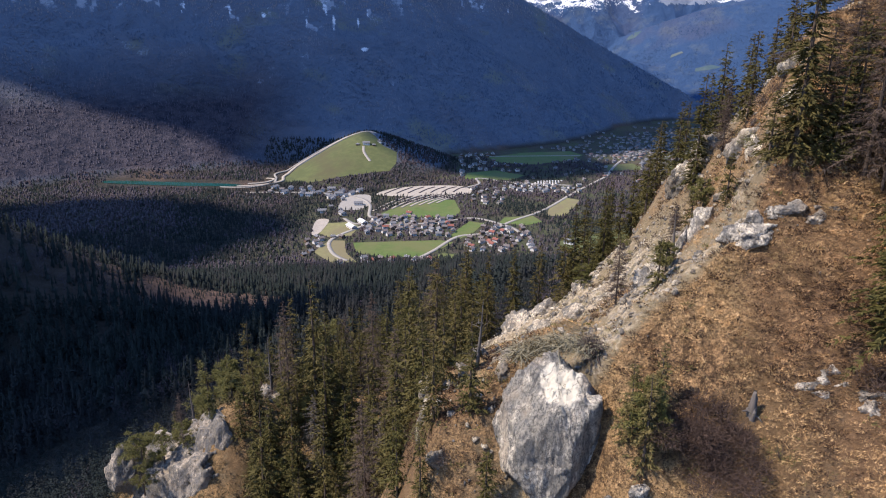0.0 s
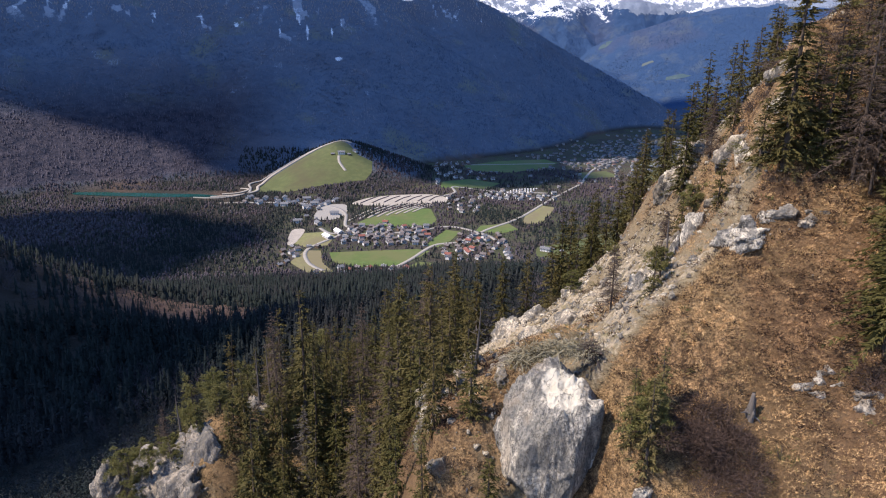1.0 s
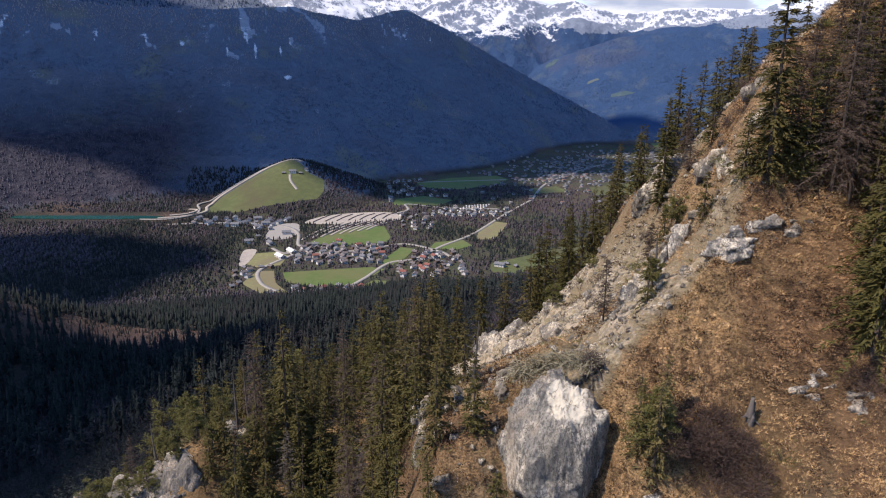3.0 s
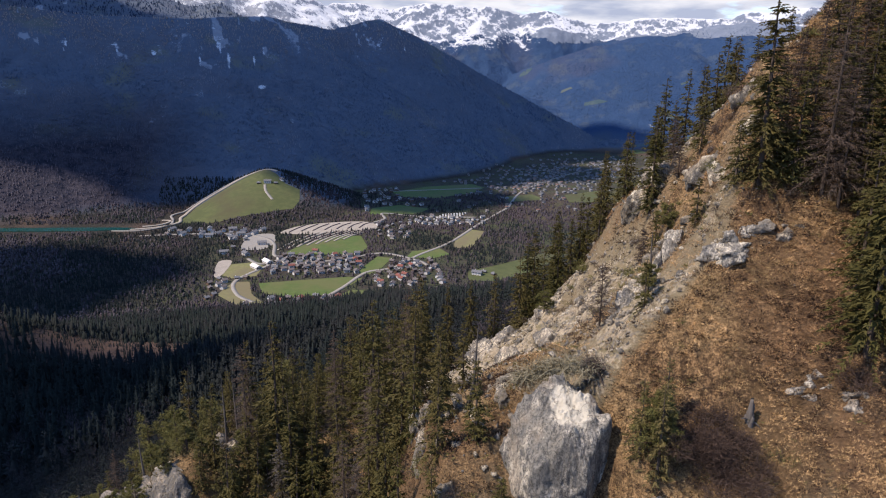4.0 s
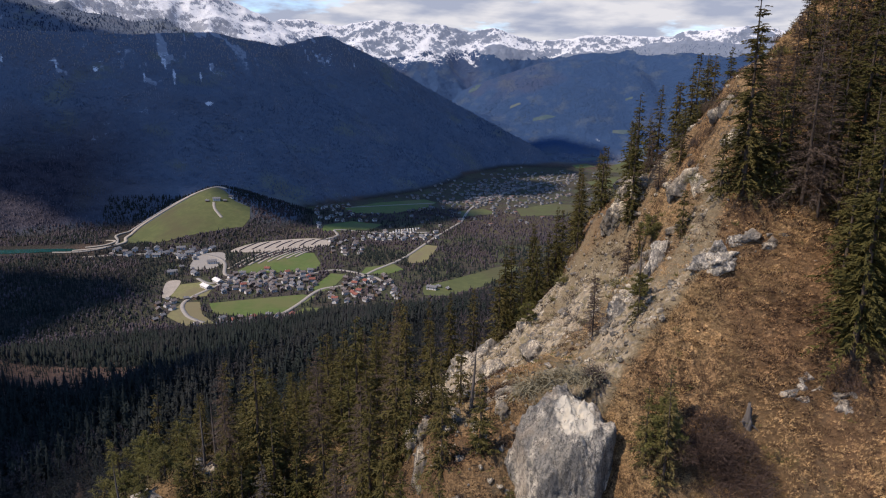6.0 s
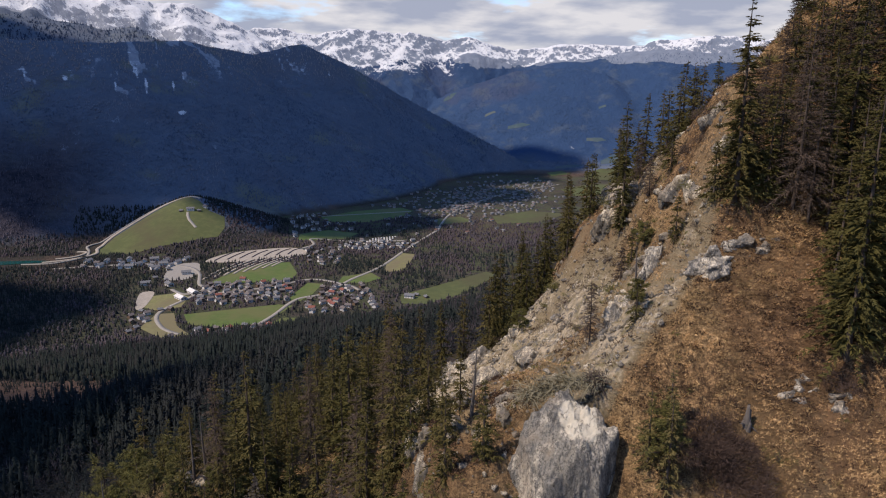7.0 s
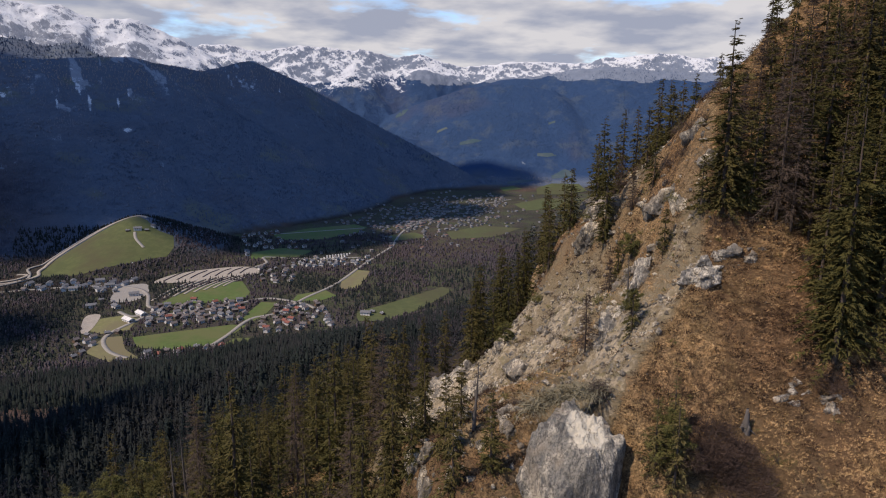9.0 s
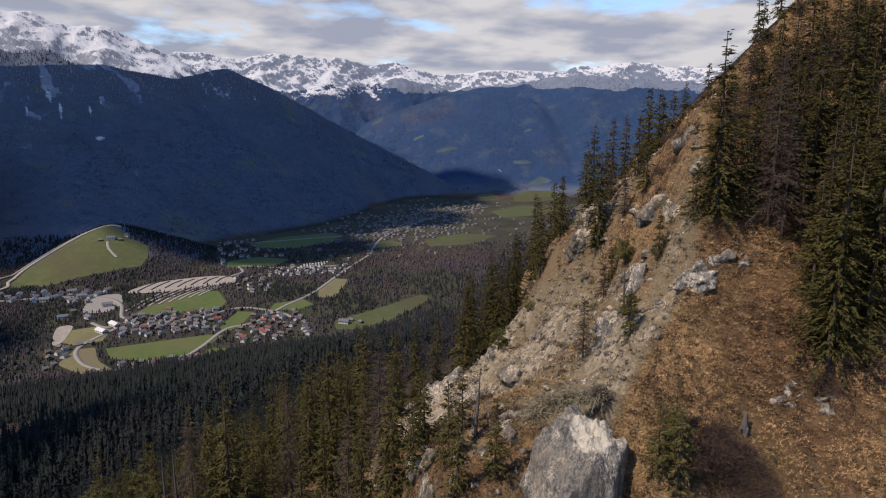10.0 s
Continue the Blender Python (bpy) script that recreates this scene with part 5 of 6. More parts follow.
FIELDS = [
    ("meadow", [(-196, 1250), (-182, 1192), (-130, 1166), (-66, 1172), (-30, 1215), (-4, 1262), (-30, 1276), (-110, 1264)], MEADOW, "bright green mown meadow beside the village"),
    ("meadow", [(8, 1284), (36, 1330), (60, 1400), (30, 1416), (4, 1352), (-12, 1300)], MEADOW, "strip of green meadow beside the village"),
    ("meadow", [(-172, 1450), (-150, 1500), (-110, 1560), (-56, 1604), (-4, 1600), (10, 1500), (2, 1456), (-60, 1438), (-120, 1446)], MEADOW, "green meadow below the car park"),
    ("meadow", [(-284, 1318), (-268, 1380), (-226, 1392), (-200, 1362), (-206, 1296), (-250, 1284)], DRY_MEADOW, "pale spring meadow at the edge of the wood"),
    ("meadow", [(-260, 1190), (-244, 1262), (-214, 1262), (-200, 1190), (-170, 1130), (-210, 1120)], DRY_MEADOW, "pale spring meadow with farm plots"),
    ("meadow", [(-52, 1160), (-24, 1196), (0, 1190), (-6, 1150), (-30, 1132)], MEADOW, "small green meadow by the wood"),
    ("meadow", [(90, 1400), (106, 1450), (170, 1470), (186, 1420), (150, 1392)], MEADOW, "green meadow with a row of firs"),
    ("meadow", [(200, 1470), (220, 1560), (268, 1640), (300, 1620), (262, 1520), (240, 1470)], DRY_MEADOW, "sloping pale green meadow"),
    ("meadow", [(196, 1236), (206, 1290), (268, 1326), (346, 1376), (424, 1428), (440, 1396), (372, 1318), (300, 1252), (240, 1216)], HILL_MEADOW, "sloping green meadow round a farmhouse"),
    ("meadow", [(-474, 1772), (-466, 1840), (-446, 1902), (-380, 1978), (-314, 2046), (-276, 2050), (-240, 2006), (-212, 1950), (-170, 1930), (-166, 1860), (-180, 1808), (-260, 1772), (-360, 1752)], HILL_MEADOW, "green meadow on a hill beside a sled track"),
    ("meadow", [(120, 2080), (100, 2170), (220, 2260), (380, 2300), (410, 2230), (360, 2140), (240, 2060)], MEADOW, "wide green meadow before the town"),
    ("meadow", [(20, 1840), (30, 1920), (110, 1960), (190, 1900), (150, 1830)], MEADOW, "green meadow among houses"),
    ("meadow", [(440, 1980), (450, 2070), (540, 2100), (560, 2010)], HILL_MEADOW, "pale meadow at the edge of town"),
    ("meadow", [(620, 1960), (640, 2080), (800, 2160), (900, 2080), (760, 1960)], HILL_MEADOW, "pale meadow at the edge of town"),
    ("meadow", [(1080, 2440), (1100, 2620), (1300, 2760), (1500, 2720), (1400, 2500)], HILL_MEADOW, "wide pale valley meadow"),
    ("meadow", [(1330, 2880), (1400, 3040), (1520, 3120), (1640, 3060), (1600, 2900), (1450, 2850)], HILL_MEADOW, "wide pale valley meadow"),
    ("meadow", [(1300, 3180), (1330, 3230), (1420, 3250), (1480, 3220), (1400, 3175)], HAZED_MEADOW, "green meadow at the head of the valley"),
    ("meadow", [(1570, 3220), (1590, 3270), (1680, 3290), (1720, 3250), (1650, 3215)], HAZED_MEADOW, "green meadow at the head of the valley"),
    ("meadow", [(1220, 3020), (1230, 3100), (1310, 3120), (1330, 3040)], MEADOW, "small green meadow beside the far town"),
    ("meadow", [(960, 4140), (975, 4170), (1020, 4185), (1050, 4165), (1010, 4140)], HAZED_MEADOW, "pale clearing on the wooded far hill"),
    ("meadow", [(1210, 3655), (1220, 3675), (1300, 3668), (1340, 3640), (1280, 3640)], HAZED_MEADOW, "pale clearing at the foot of the far hill"),
    ("meadow", [(1120, 3800), (1130, 3815), (1180, 3808), (1185, 3792)], HAZED_MEADOW, "green clearing on the far hill"),
    ("meadow", [(1730, 3615), (1735, 3630), (1775, 3625), (1770, 3610)], HAZED_MEADOW, "green clearing high on the far hill"),
    ("meadow", [(1570, 3410), (1580, 3430), (1660, 3415), (1680, 3395), (1620, 3392)], HAZED_MEADOW, "pale meadow at the foot of the far hill"),
    ("car_park", [(-196, 1640), (-150, 1716), (-40, 1752), (24, 1736), (36, 1664), (-40, 1652), (-120, 1626)], GRAVEL, "pale gravel car park with rows of bays"),
    ("gravel_yard", [(-270, 1520), (-262, 1620), (-214, 1636), (-200, 1560), (-216, 1500), (-250, 1490)], ASPHALT, "pale paved yard by the lake village"),
    ("gravel_bank", [(-286, 1300), (-296, 1400), (-270, 1404), (-272, 1310)], GRAVEL, "pale stony river bank"),
]
for kind, poly, mat, label in FIELDS:
    draped(kind, poly, mat, label, kind.replace("_", " "), 0.5 if mat is not GRAVEL else 1.0)
for i in range(8):
    ribbon("parking_row", [(-186 + 20 * i, 1482 + 12 * i), (-170 + 21 * i, 1530 + 11 * i), (-140 + 21 * i, 1590 + 7 * i), (-104 + 19 * i, 1644 + 3 * i)], 5.5, GRAVEL, "pale gravel parking row between grass strips", 1.4, "parking row")
for i in range(7):
    ribbon("hedge", [(-176 + 28 * i, 1648 + 5 * i), (-160 + 28 * i, 1684 + 6 * i), (-140 + 28 * i, 1722 + 3 * i)], 2.6, BARE_WOODS, "low brown hedge between car park rows", 2.4, "hedge")
ROADS = [[(-520, 1640), (-400, 1650), (-300, 1640), (-230, 1600), (-200, 1540), (-190, 1450), (-176, 1420), (-190, 1370), (-240, 1270), (-226, 1190), (-190, 1140)],
         [(-190, 1370), (-120, 1380), (-40, 1400), (40, 1440), (110, 1380), (130, 1340)], [(-80, 1140), (-40, 1210), (4, 1300), (60, 1330), (120, 1420), (200, 1520), (300, 1700), (420, 1900)],
         [(20, 1730), (60, 1780), (60, 1850), (160, 1800), (300, 1780)], [(420, 1900), (520, 2150), (700, 2400), (900, 2600), (1150, 2760)], [(-170, 1400), (-210, 1380), (-240, 1420)],
         [(100, 2180), (250, 2200), (400, 2220)], [(-264, 1928), (-258, 1892), (-236, 1846)]]
for line in ROADS:
    ribbon("road", line, 7.5, ASPHALT, "pale valley road", 1.2)
TRACKS = [([(-560, 1700), (-500, 1722), (-462, 1770), (-470, 1830), (-452, 1906), (-386, 1984), (-318, 2052), (-270, 2056), (-240, 2030)], 8, GRAVEL, "pale concrete sled track up the hill"),
          ([(-600, 1690), (-530, 1690), (-480, 1740), (-484, 1800), (-500, 1860), (-462, 1920), (-400, 1996), (-330, 2066)], 6, ASPHALT, "grey concrete sled track up the hill"),
          ([(-540, 1730), (-500, 1750), (-486, 1790), (-510, 1800)], 7, GRAVEL, "pale concrete curve of the sled track")]
for line, wide, mat, label in TRACKS:
    ribbon("sled_track", line, wide, mat, label, 3.0, "sled track")
draped("water", [(-900, 1716), (-700, 1700), (-570, 1706), (-545, 1718), (-600, 1732), (-760, 1742), (-900, 1744)], WATER, "dark green lake at the mountain's foot", "lake", 0.8, 60)

# ---- houses ----


def house(at, w, d, eave, wall, roof, label, rise=0.42):
    """A gabled house: walls, overhanging roof, chimney, windows, door. The ridge runs along y."""
    t = thing("house", label, "house", "valley houses", at)
    g = w / 2 * rise * 1.3
    bm = bmesh.new()
    prof = [(-w / 2, -3), (w / 2, -3), (w / 2, eave), (0, eave + g), (-w / 2, eave)]
    a = [bm.verts.new((x, -d / 2, z)) for x, z in prof]
    b = [bm.verts.new((x, d / 2, z)) for x, z in prof]
    bm.faces.new(a)
    bm.faces.new(b[::-1])
    for i in range(5):
        bm.faces.new((a[i], b[i], b[(i + 1) % 5], a[(i + 1) % 5]))
    bmesh.ops.recalc_face_normals(bm, faces=bm.faces[:])
    part("wall", bm, wall, t)
    bm = bmesh.new()
    ov, k = 1.1, g / (w / 2)
    prof = [(-w / 2 - ov, eave - ov * k + 0.25), (0, eave + g + 0.25), (w / 2 + ov, eave - ov * k + 0.25), (w / 2 + ov, eave - ov * k + 0.65), (0, eave + g + 0.75), (-w / 2 - ov, eave - ov * k + 0.65)]
    a = [bm.verts.new((x, -d / 2 - ov, z)) for x, z in prof]
    b = [bm.verts.new((x, d / 2 + ov, z)) for x, z in prof]
    bm.faces.new(a[:2] + a[4:])
    bm.faces.new(a[1:5])
    bm.faces.new(b[:2] + b[4:])
    bm.faces.new(b[1:5])
    for i in range(6):
        bm.faces.new((a[i], b[i], b[(i + 1) % 6], a[(i + 1) % 6]))
    bmesh.ops.recalc_face_normals(bm, faces=bm.faces[:])
    top = part("roof", bm, roof, t)

    def box(name, x, y, z, sx, sy, sz, mat, under=None):
        q = bmesh.new()
        bmesh.ops.create_cube(q, size=1, matrix=Matrix.Translation((x, y, z)) @ Matrix.Diagonal((sx, sy, sz, 1)))
        part(name, q, mat, under or t)
    box("chimney", w * 0.18, d * 0.2, eave + g * 0.9 + 0.6, 0.9, 0.9, 1.8, PLASTER, top)
    for z in (1.6, 4.4)[:1 if eave < 4 else 2]:
        for x in (-w * 0.28, w * 0.28):
            box("window", x, -d / 2, z, 1.4, 0.12, 1.4, GLASS)
        for y in (-d * 0.3, 0, d * 0.3):
            box("window", -w / 2, y, z, 0.12, 1.4, 1.4, GLASS)
            box("window", w / 2, y, z, 0.12, 1.4, 1.4, GLASS)
    box("door", 0, -d / 2, 1.1, 1.2, 0.14, 2.2, TIMBER)
    if eave > 4:
        box("balcony", 0, -d / 2 - 0.5, 3.0, w * 0.8, 1.0, 1.0, TIMBER)
    return t


GLASS = plain("window_glass", (0.03, 0.035, 0.04), (0.05, 0.055, 0.06), 0.5, 0.15)
KINDS = [(8, 10.5, 5.0, PLASTER, ROOF_BROWN, "white chalet with a broad brown roof"), (8.6, 11.5, 5.2, PLASTER, ROOF_GREY, "white house with a grey roof"),
         (7.4, 9.5, 4.8, TIMBER, ROOF_BROWN, "dark timber chalet with a brown roof"), (8.6, 11, 5.0, PLASTER, ROOF_RED, "white house with a red tiled roof"),
         (10.5, 19, 5.8, PLASTER, ROOF_GREY, "long white guest house with a grey roof"), (7, 8.5, 3.0, TIMBER, ROOF_GREY, "low timber barn with a grey roof"),
         (12, 26, 4.6, PLASTER, PLASTER, "long hall with a pale sheet roof")]
PROTO = {}


def put_house(x, y, kind, turn):
    m = on(x, y, 0.3, turn)
    if kind in PROTO:
        return copy_thing(PROTO[kind], m)
    PROTO[kind] = house(m, *KINDS[kind][:3], *KINDS[kind][3:5], KINDS[kind][5] + " in the valley village")
    return PROTO[kind]


BUILT = []


def village(n, box, seed, kinds, turn, space=17.0, avoid=()):
    rng = np.random.default_rng(seed)
    x0, x1, y0, y1 = box
    made, tries = 0, 0
    while made < n and tries < 4000:
        tries += 1
        x, y = rng.uniform(x0, x1), rng.uniform(y0, y1)
        if any((x - a) ** 2 + (y - b) ** 2 < space ** 2 for a, b in BUILT):
            continue
        if any(k == "meadow" and inside_poly(np.array([x]), np.array([y]), p)[0] for k, p, _, _ in FIELDS):
            continue
        BUILT.append((x, y))
        put_house(x, y, int(rng.choice(kinds)), turn + rng.choice([0, 90]) + rng.uniform(-25, 25))
        made += 1


for x, y, k, turn in ((-103, 1463, 3, 70), (-196, 1386, 6, 30), (-214, 1350, 6, 35), (220, 1268, 4, 60), (236, 1280, 5, 60), (252, 1262, 5, 20), (-140, 1128, 3, 60),
                      (-258, 1940, 4, 95), (-236, 1938, 5, 95), (-282, 1936, 5, 95), (-222, 1966, 0, 60), (66, 1262, 3, 20)):
    BUILT.append((x, y))
    put_house(x, y, k, turn)
village(62, (-180, -4, 1300, 1440), 1, [0, 0, 1, 2, 2, 1, 2, 0, 2, 1, 0, 3], 20, 13.5)
village(36, (16, 150, 1215, 1380), 2, [0, 1, 2, 0, 2, 1, 2, 0, 3], 50, 14.0)
village(16, (-215, -40, 1100, 1168), 3, [0, 1, 2, 5, 3], 60)
village(10, (-290, -220, 1160, 1290), 4, [5, 2, 0], 40)
village(22, (-470, -240, 1615, 1690), 5, [4, 4, 0, 1, 5], 80, 20)
village(8, (-300, -225, 1430, 1600), 6, [1, 4, 5], 15, 20)
village(34, (10, 180, 1880, 2220), 7, [0, 1, 2, 5], 30, 19)
village(26, (120, 330, 1690, 1800), 8, [0, 1, 5, 1], 30, 17)
village(16, (40, 120, 1560, 1740), 9, [0, 2, 5], 30, 19)


def caravans():
    rng = np.random.default_rng(12)
    me = None
    for row in range(4):
        for i in range(9):
            x, y = 190 + i * 8 + row * 10, 1760 + row * 18 + i * 2.0
            if me is None:
                q = bmesh.new()
                bmesh.ops.create_cube(q, size=1, matrix=Matrix.Translation((0, 0, 1.5)) @ Matrix.Diagonal((2.4, 6.5, 2.5, 1)))
                bmesh.ops.bevel(q, geom=q.edges[:], offset=0.3, segments=2, affect="EDGES")
                me = bpy.data.meshes.new("caravan")
                q.to_mesh(me)
                q.free()
                me.materials.append(PLASTER)
            ob = new("caravan", me)
            ob.matrix_world = on(x, y, 0.2, rng.uniform(-5, 5) + 20)
            tagged(ob, "white caravan parked on the camp site", "caravan", "caravans on the camp site")


caravans()


def town():
    """The far town, too many roofs to count."""
    rng = np.random.default_rng(31)
    W, R, n, m = [[], []], [[], []], 0, 0
    for i in range(600):
        u = rng.normal(size=2)
        x, y = 700 + 190 * u[0] + 60 * u[1], 2420 + 210 * u[1] + 90 * u[0]
        if i > 520:
            x, y = rng.uniform(380, 1250), rng.uniform(1930, 2950)
        if any(k == "meadow" and inside_poly(np.array([x]), np.array([y]), p)[0] for k, p, _, _ in FIELDS):
            continue
        if h1(x, y) > 114:
            continue
        w, d, e, t = rng.uniform(5.5, 8), rng.uniform(6.5, 11), rng.uniform(3.5, 6), rng.choice([0.4, 1.97]) + rng.uniform(-0.2, 0.2)
        g, z0 = w * 0.24, h1(x, y)
        c, s = math.cos(t), math.sin(t)
        P = np.array([(-w / 2, -d / 2, -2), (w / 2, -d / 2, -2), (w / 2, d / 2, -2), (-w / 2, d / 2, -2), (-w / 2, -d / 2, e), (w / 2, -d / 2, e), (w / 2, d / 2, e), (-w / 2, d / 2, e), (0, -d / 2, e + g), (0, d / 2, e + g)])
        Q = np.array([(-w / 2 - 1, -d / 2 - 1, e - 0.2), (0, -d / 2 - 1, e + g + 0.4), (w / 2 + 1, -d / 2 - 1, e - 0.2), (-w / 2 - 1, d / 2 + 1, e - 0.2), (0, d / 2 + 1, e + g + 0.4), (w / 2 + 1, d / 2 + 1, e - 0.2)])
        for A, B in ((P, W), (Q, R)):
            B[0].append(np.column_stack([x + A[:, 0] * c - A[:, 1] * s, y + A[:, 0] * s + A[:, 1] * c, A[:, 2] + z0]))
        W[1].append(np.array([(0, 1, 5), (0, 5, 4), (1, 2, 6), (1, 6, 5), (2, 3, 7), (2, 7, 6), (3, 0, 4), (3, 4, 7), (4, 5, 8), (6, 7, 9)]) + n)
        R[1].append(np.array([(0, 1, 4), (0, 4, 3), (1, 2, 5), (1, 5, 4), (0, 2, 1), (3, 4, 5)]) + m)
        n += 10
        m += 6
    roof = Mat("town_roofs", 0.9, 0.1)
    t = thing("town", "far town of white houses with grey and brown roofs", "town")
    t["kind"] = "stuff"
    part("walls", mesh_np("walls", np.vstack(W[0]), np.vstack(W[1])), plain("town_plaster", (0.16, 0.155, 0.15), (0.36, 0.34, 0.315), 0.03), t)
    part("roofs", mesh_np("roofs", np.vstack(R[0]), np.vstack(R[1])), roof.done(roof.ramp(roof.island(), (0.0, (0.045, 0.044, 0.046)), (0.45, (0.075, 0.075, 0.076)), (0.75, (0.16, 0.16, 0.16)), (0.95, (0.13, 0.08, 0.062)))), t)


town()

# ---- woods ----


def low_tree(rng, tiers, sides, r=0.17):
    """A jagged cone tree one metre high, for the woods."""
    V, T = [], []
    for i in range(tiers):
        z0, z1 = 0.04 + 0.8 * i / tiers, 0.04 + 0.8 * i / tiers + 1.25 / (tiers + 0.3) * (1 - 0.25 * i / tiers)
        z1 = min(z1, 1.0) if i < tiers - 1 else 1.0
        rr = r * (1 - 0.82 * i / tiers)
        b = len(V)
        V.append((rng.normal() * 0.005, rng.normal() * 0.005, z1))
        for k in range(sides * 2):
            a = math.pi * k / sides + i
            q = rr * (1.15 if k % 2 == 0 else 0.62) * rng.uniform(0.8, 1.15)
            V.append((q * math.cos(a), q * math.sin(a), z0 - (0.05 if k % 2 == 0 else -0.04) * rng.uniform(0.4, 1.2)))
        for k in range(sides * 2):
            T.append((b, b + 1 + k, b + 1 + (k + 1) % (sides * 2)))
    return np.array(V), np.array(T)


def airy_tree(rng, count, wide=0.16, short=1.0):
    """A leafless broad tree one metre high: thin upright slivers."""
    u = rng.uniform(0.1, 0.95 - 0.2 * short, count)
    a = rng.uniform(0, 6.283, count)
    base = np.column_stack([np.cos(a), np.sin(a), u]) * np.column_stack([0.14 * u * (2 - short), 0.14 * u * (2 - short), np.ones(count)]) if short == 1.0 else np.column_stack([np.cos(a) * 0.2 * rng.random(count), np.sin(a) * 0.2 * rng.random(count), u])
    d = np.column_stack([np.cos(a) * 0.65, np.sin(a) * 0.65, rng.uniform(0.5, 1.4, count)])
    d /= np.linalg.norm(d, axis=1)[:, None]
    ln = short * (0.42 - 0.25 * u) * rng.uniform(0.7, 1.2, count)
    return sprays(base, d, ln, wide * ln, rng)


def dome_tree(rng, sides, rings):
    """A rounded leafless crown one metre high with a ragged outline."""
    V, T = [(0, 0, 1.0)], []
    for i in range(rings):
        u = (i + 1) / rings
        for k in range(sides):
            a, q = 6.283 * (k + 0.5 * (i % 2)) / sides, rng.uniform(0.65, 1.25)
            V.append((0.27 * math.sin(1.9 * u) * q * math.cos(a), 0.27 * math.sin(1.9 * u) * q * math.sin(a), 1.0 - 0.85 * u * rng.uniform(0.8, 1.1)))
    for k in range(sides):
        T.append((0, 1 + k, 1 + (k + 1) % sides))
        for i in range(rings - 1):
            a, b = 1 + i * sides, 1 + (i + 1) * sides
            T += [(a + k, b + k, b + (k + 1) % sides), (a + k, b + (k + 1) % sides, a + (k + 1) % sides)]
    return np.array(V), np.array(T)


def baked(protos, x, y, z, size, turn, pick, fat):
    VV, TT, n = [], [], 0
    for i, (v, t) in enumerate(protos):
        k = np.where(pick == i)[0]
        if not len(k):
            continue
        c, s, sz = np.cos(turn[k])[:, None], np.sin(turn[k])[:, None], size[k][:, None]
        fx = sz * fat[k][:, None]
        X = x[k][:, None] + fx * (v[None, :, 0] * c - v[None, :, 1] * s)
        Y = y[k][:, None] + fx * (v[None, :, 0] * s + v[None, :, 1] * c)
        Z = z[k][:, None] + sz * v[None, :, 2] - 0.4
        VV.append(np.stack([X, Y, Z], -1).reshape(-1, 3))
        TT.append((t[None] + (np.arange(len(k)) * len(v))[:, None, None] + n).reshape(-1, 3))
        n += len(k) * len(v)
    return np.vstack(VV), np.vstack(TT)


def scatter(rng, n, az0, az1, r0, r1):
    a = np.radians(rng.uniform(az0, az1, n))
    r = np.sqrt(rng.uniform(r0 * r0, r1 * r1, n))
    return r * np.sin(a), r * np.cos(a)


def free(x, y):
    """Where no field, road, house, lake or clearing is."""
    ok = np.ones(len(x), bool)
    for _, poly, _, _ in FIELDS:
        ok &= ~inside_poly(x, y, rounded(poly, 4))
    for line, gap in [(line, 11) for line in ROADS] + [(t[0], 20) for t in TRACKS]:
        p = np.array(rounded(line, 10, False))
        for q in p[::2]:
            ok &= (x - q[0]) ** 2 + (y - q[1]) ** 2 > gap ** 2
    for a, b in BUILT:
        ok &= (x - a) ** 2 + (y - b) ** 2 > 11.5 ** 2
    ok &= ~((y > 1672) & (y < 1776) & (x < -540) & (x > -915))
    ok &= (((x + 205) / 66) ** 2 + ((y - 556) / 52) ** 2) + 1.6 * fbm(x, y, 30, 3, 7) > 0.9
    ok &= ~((x > 180) & (x < 300) & (y > 1750) & (y < 1840))
    return ok


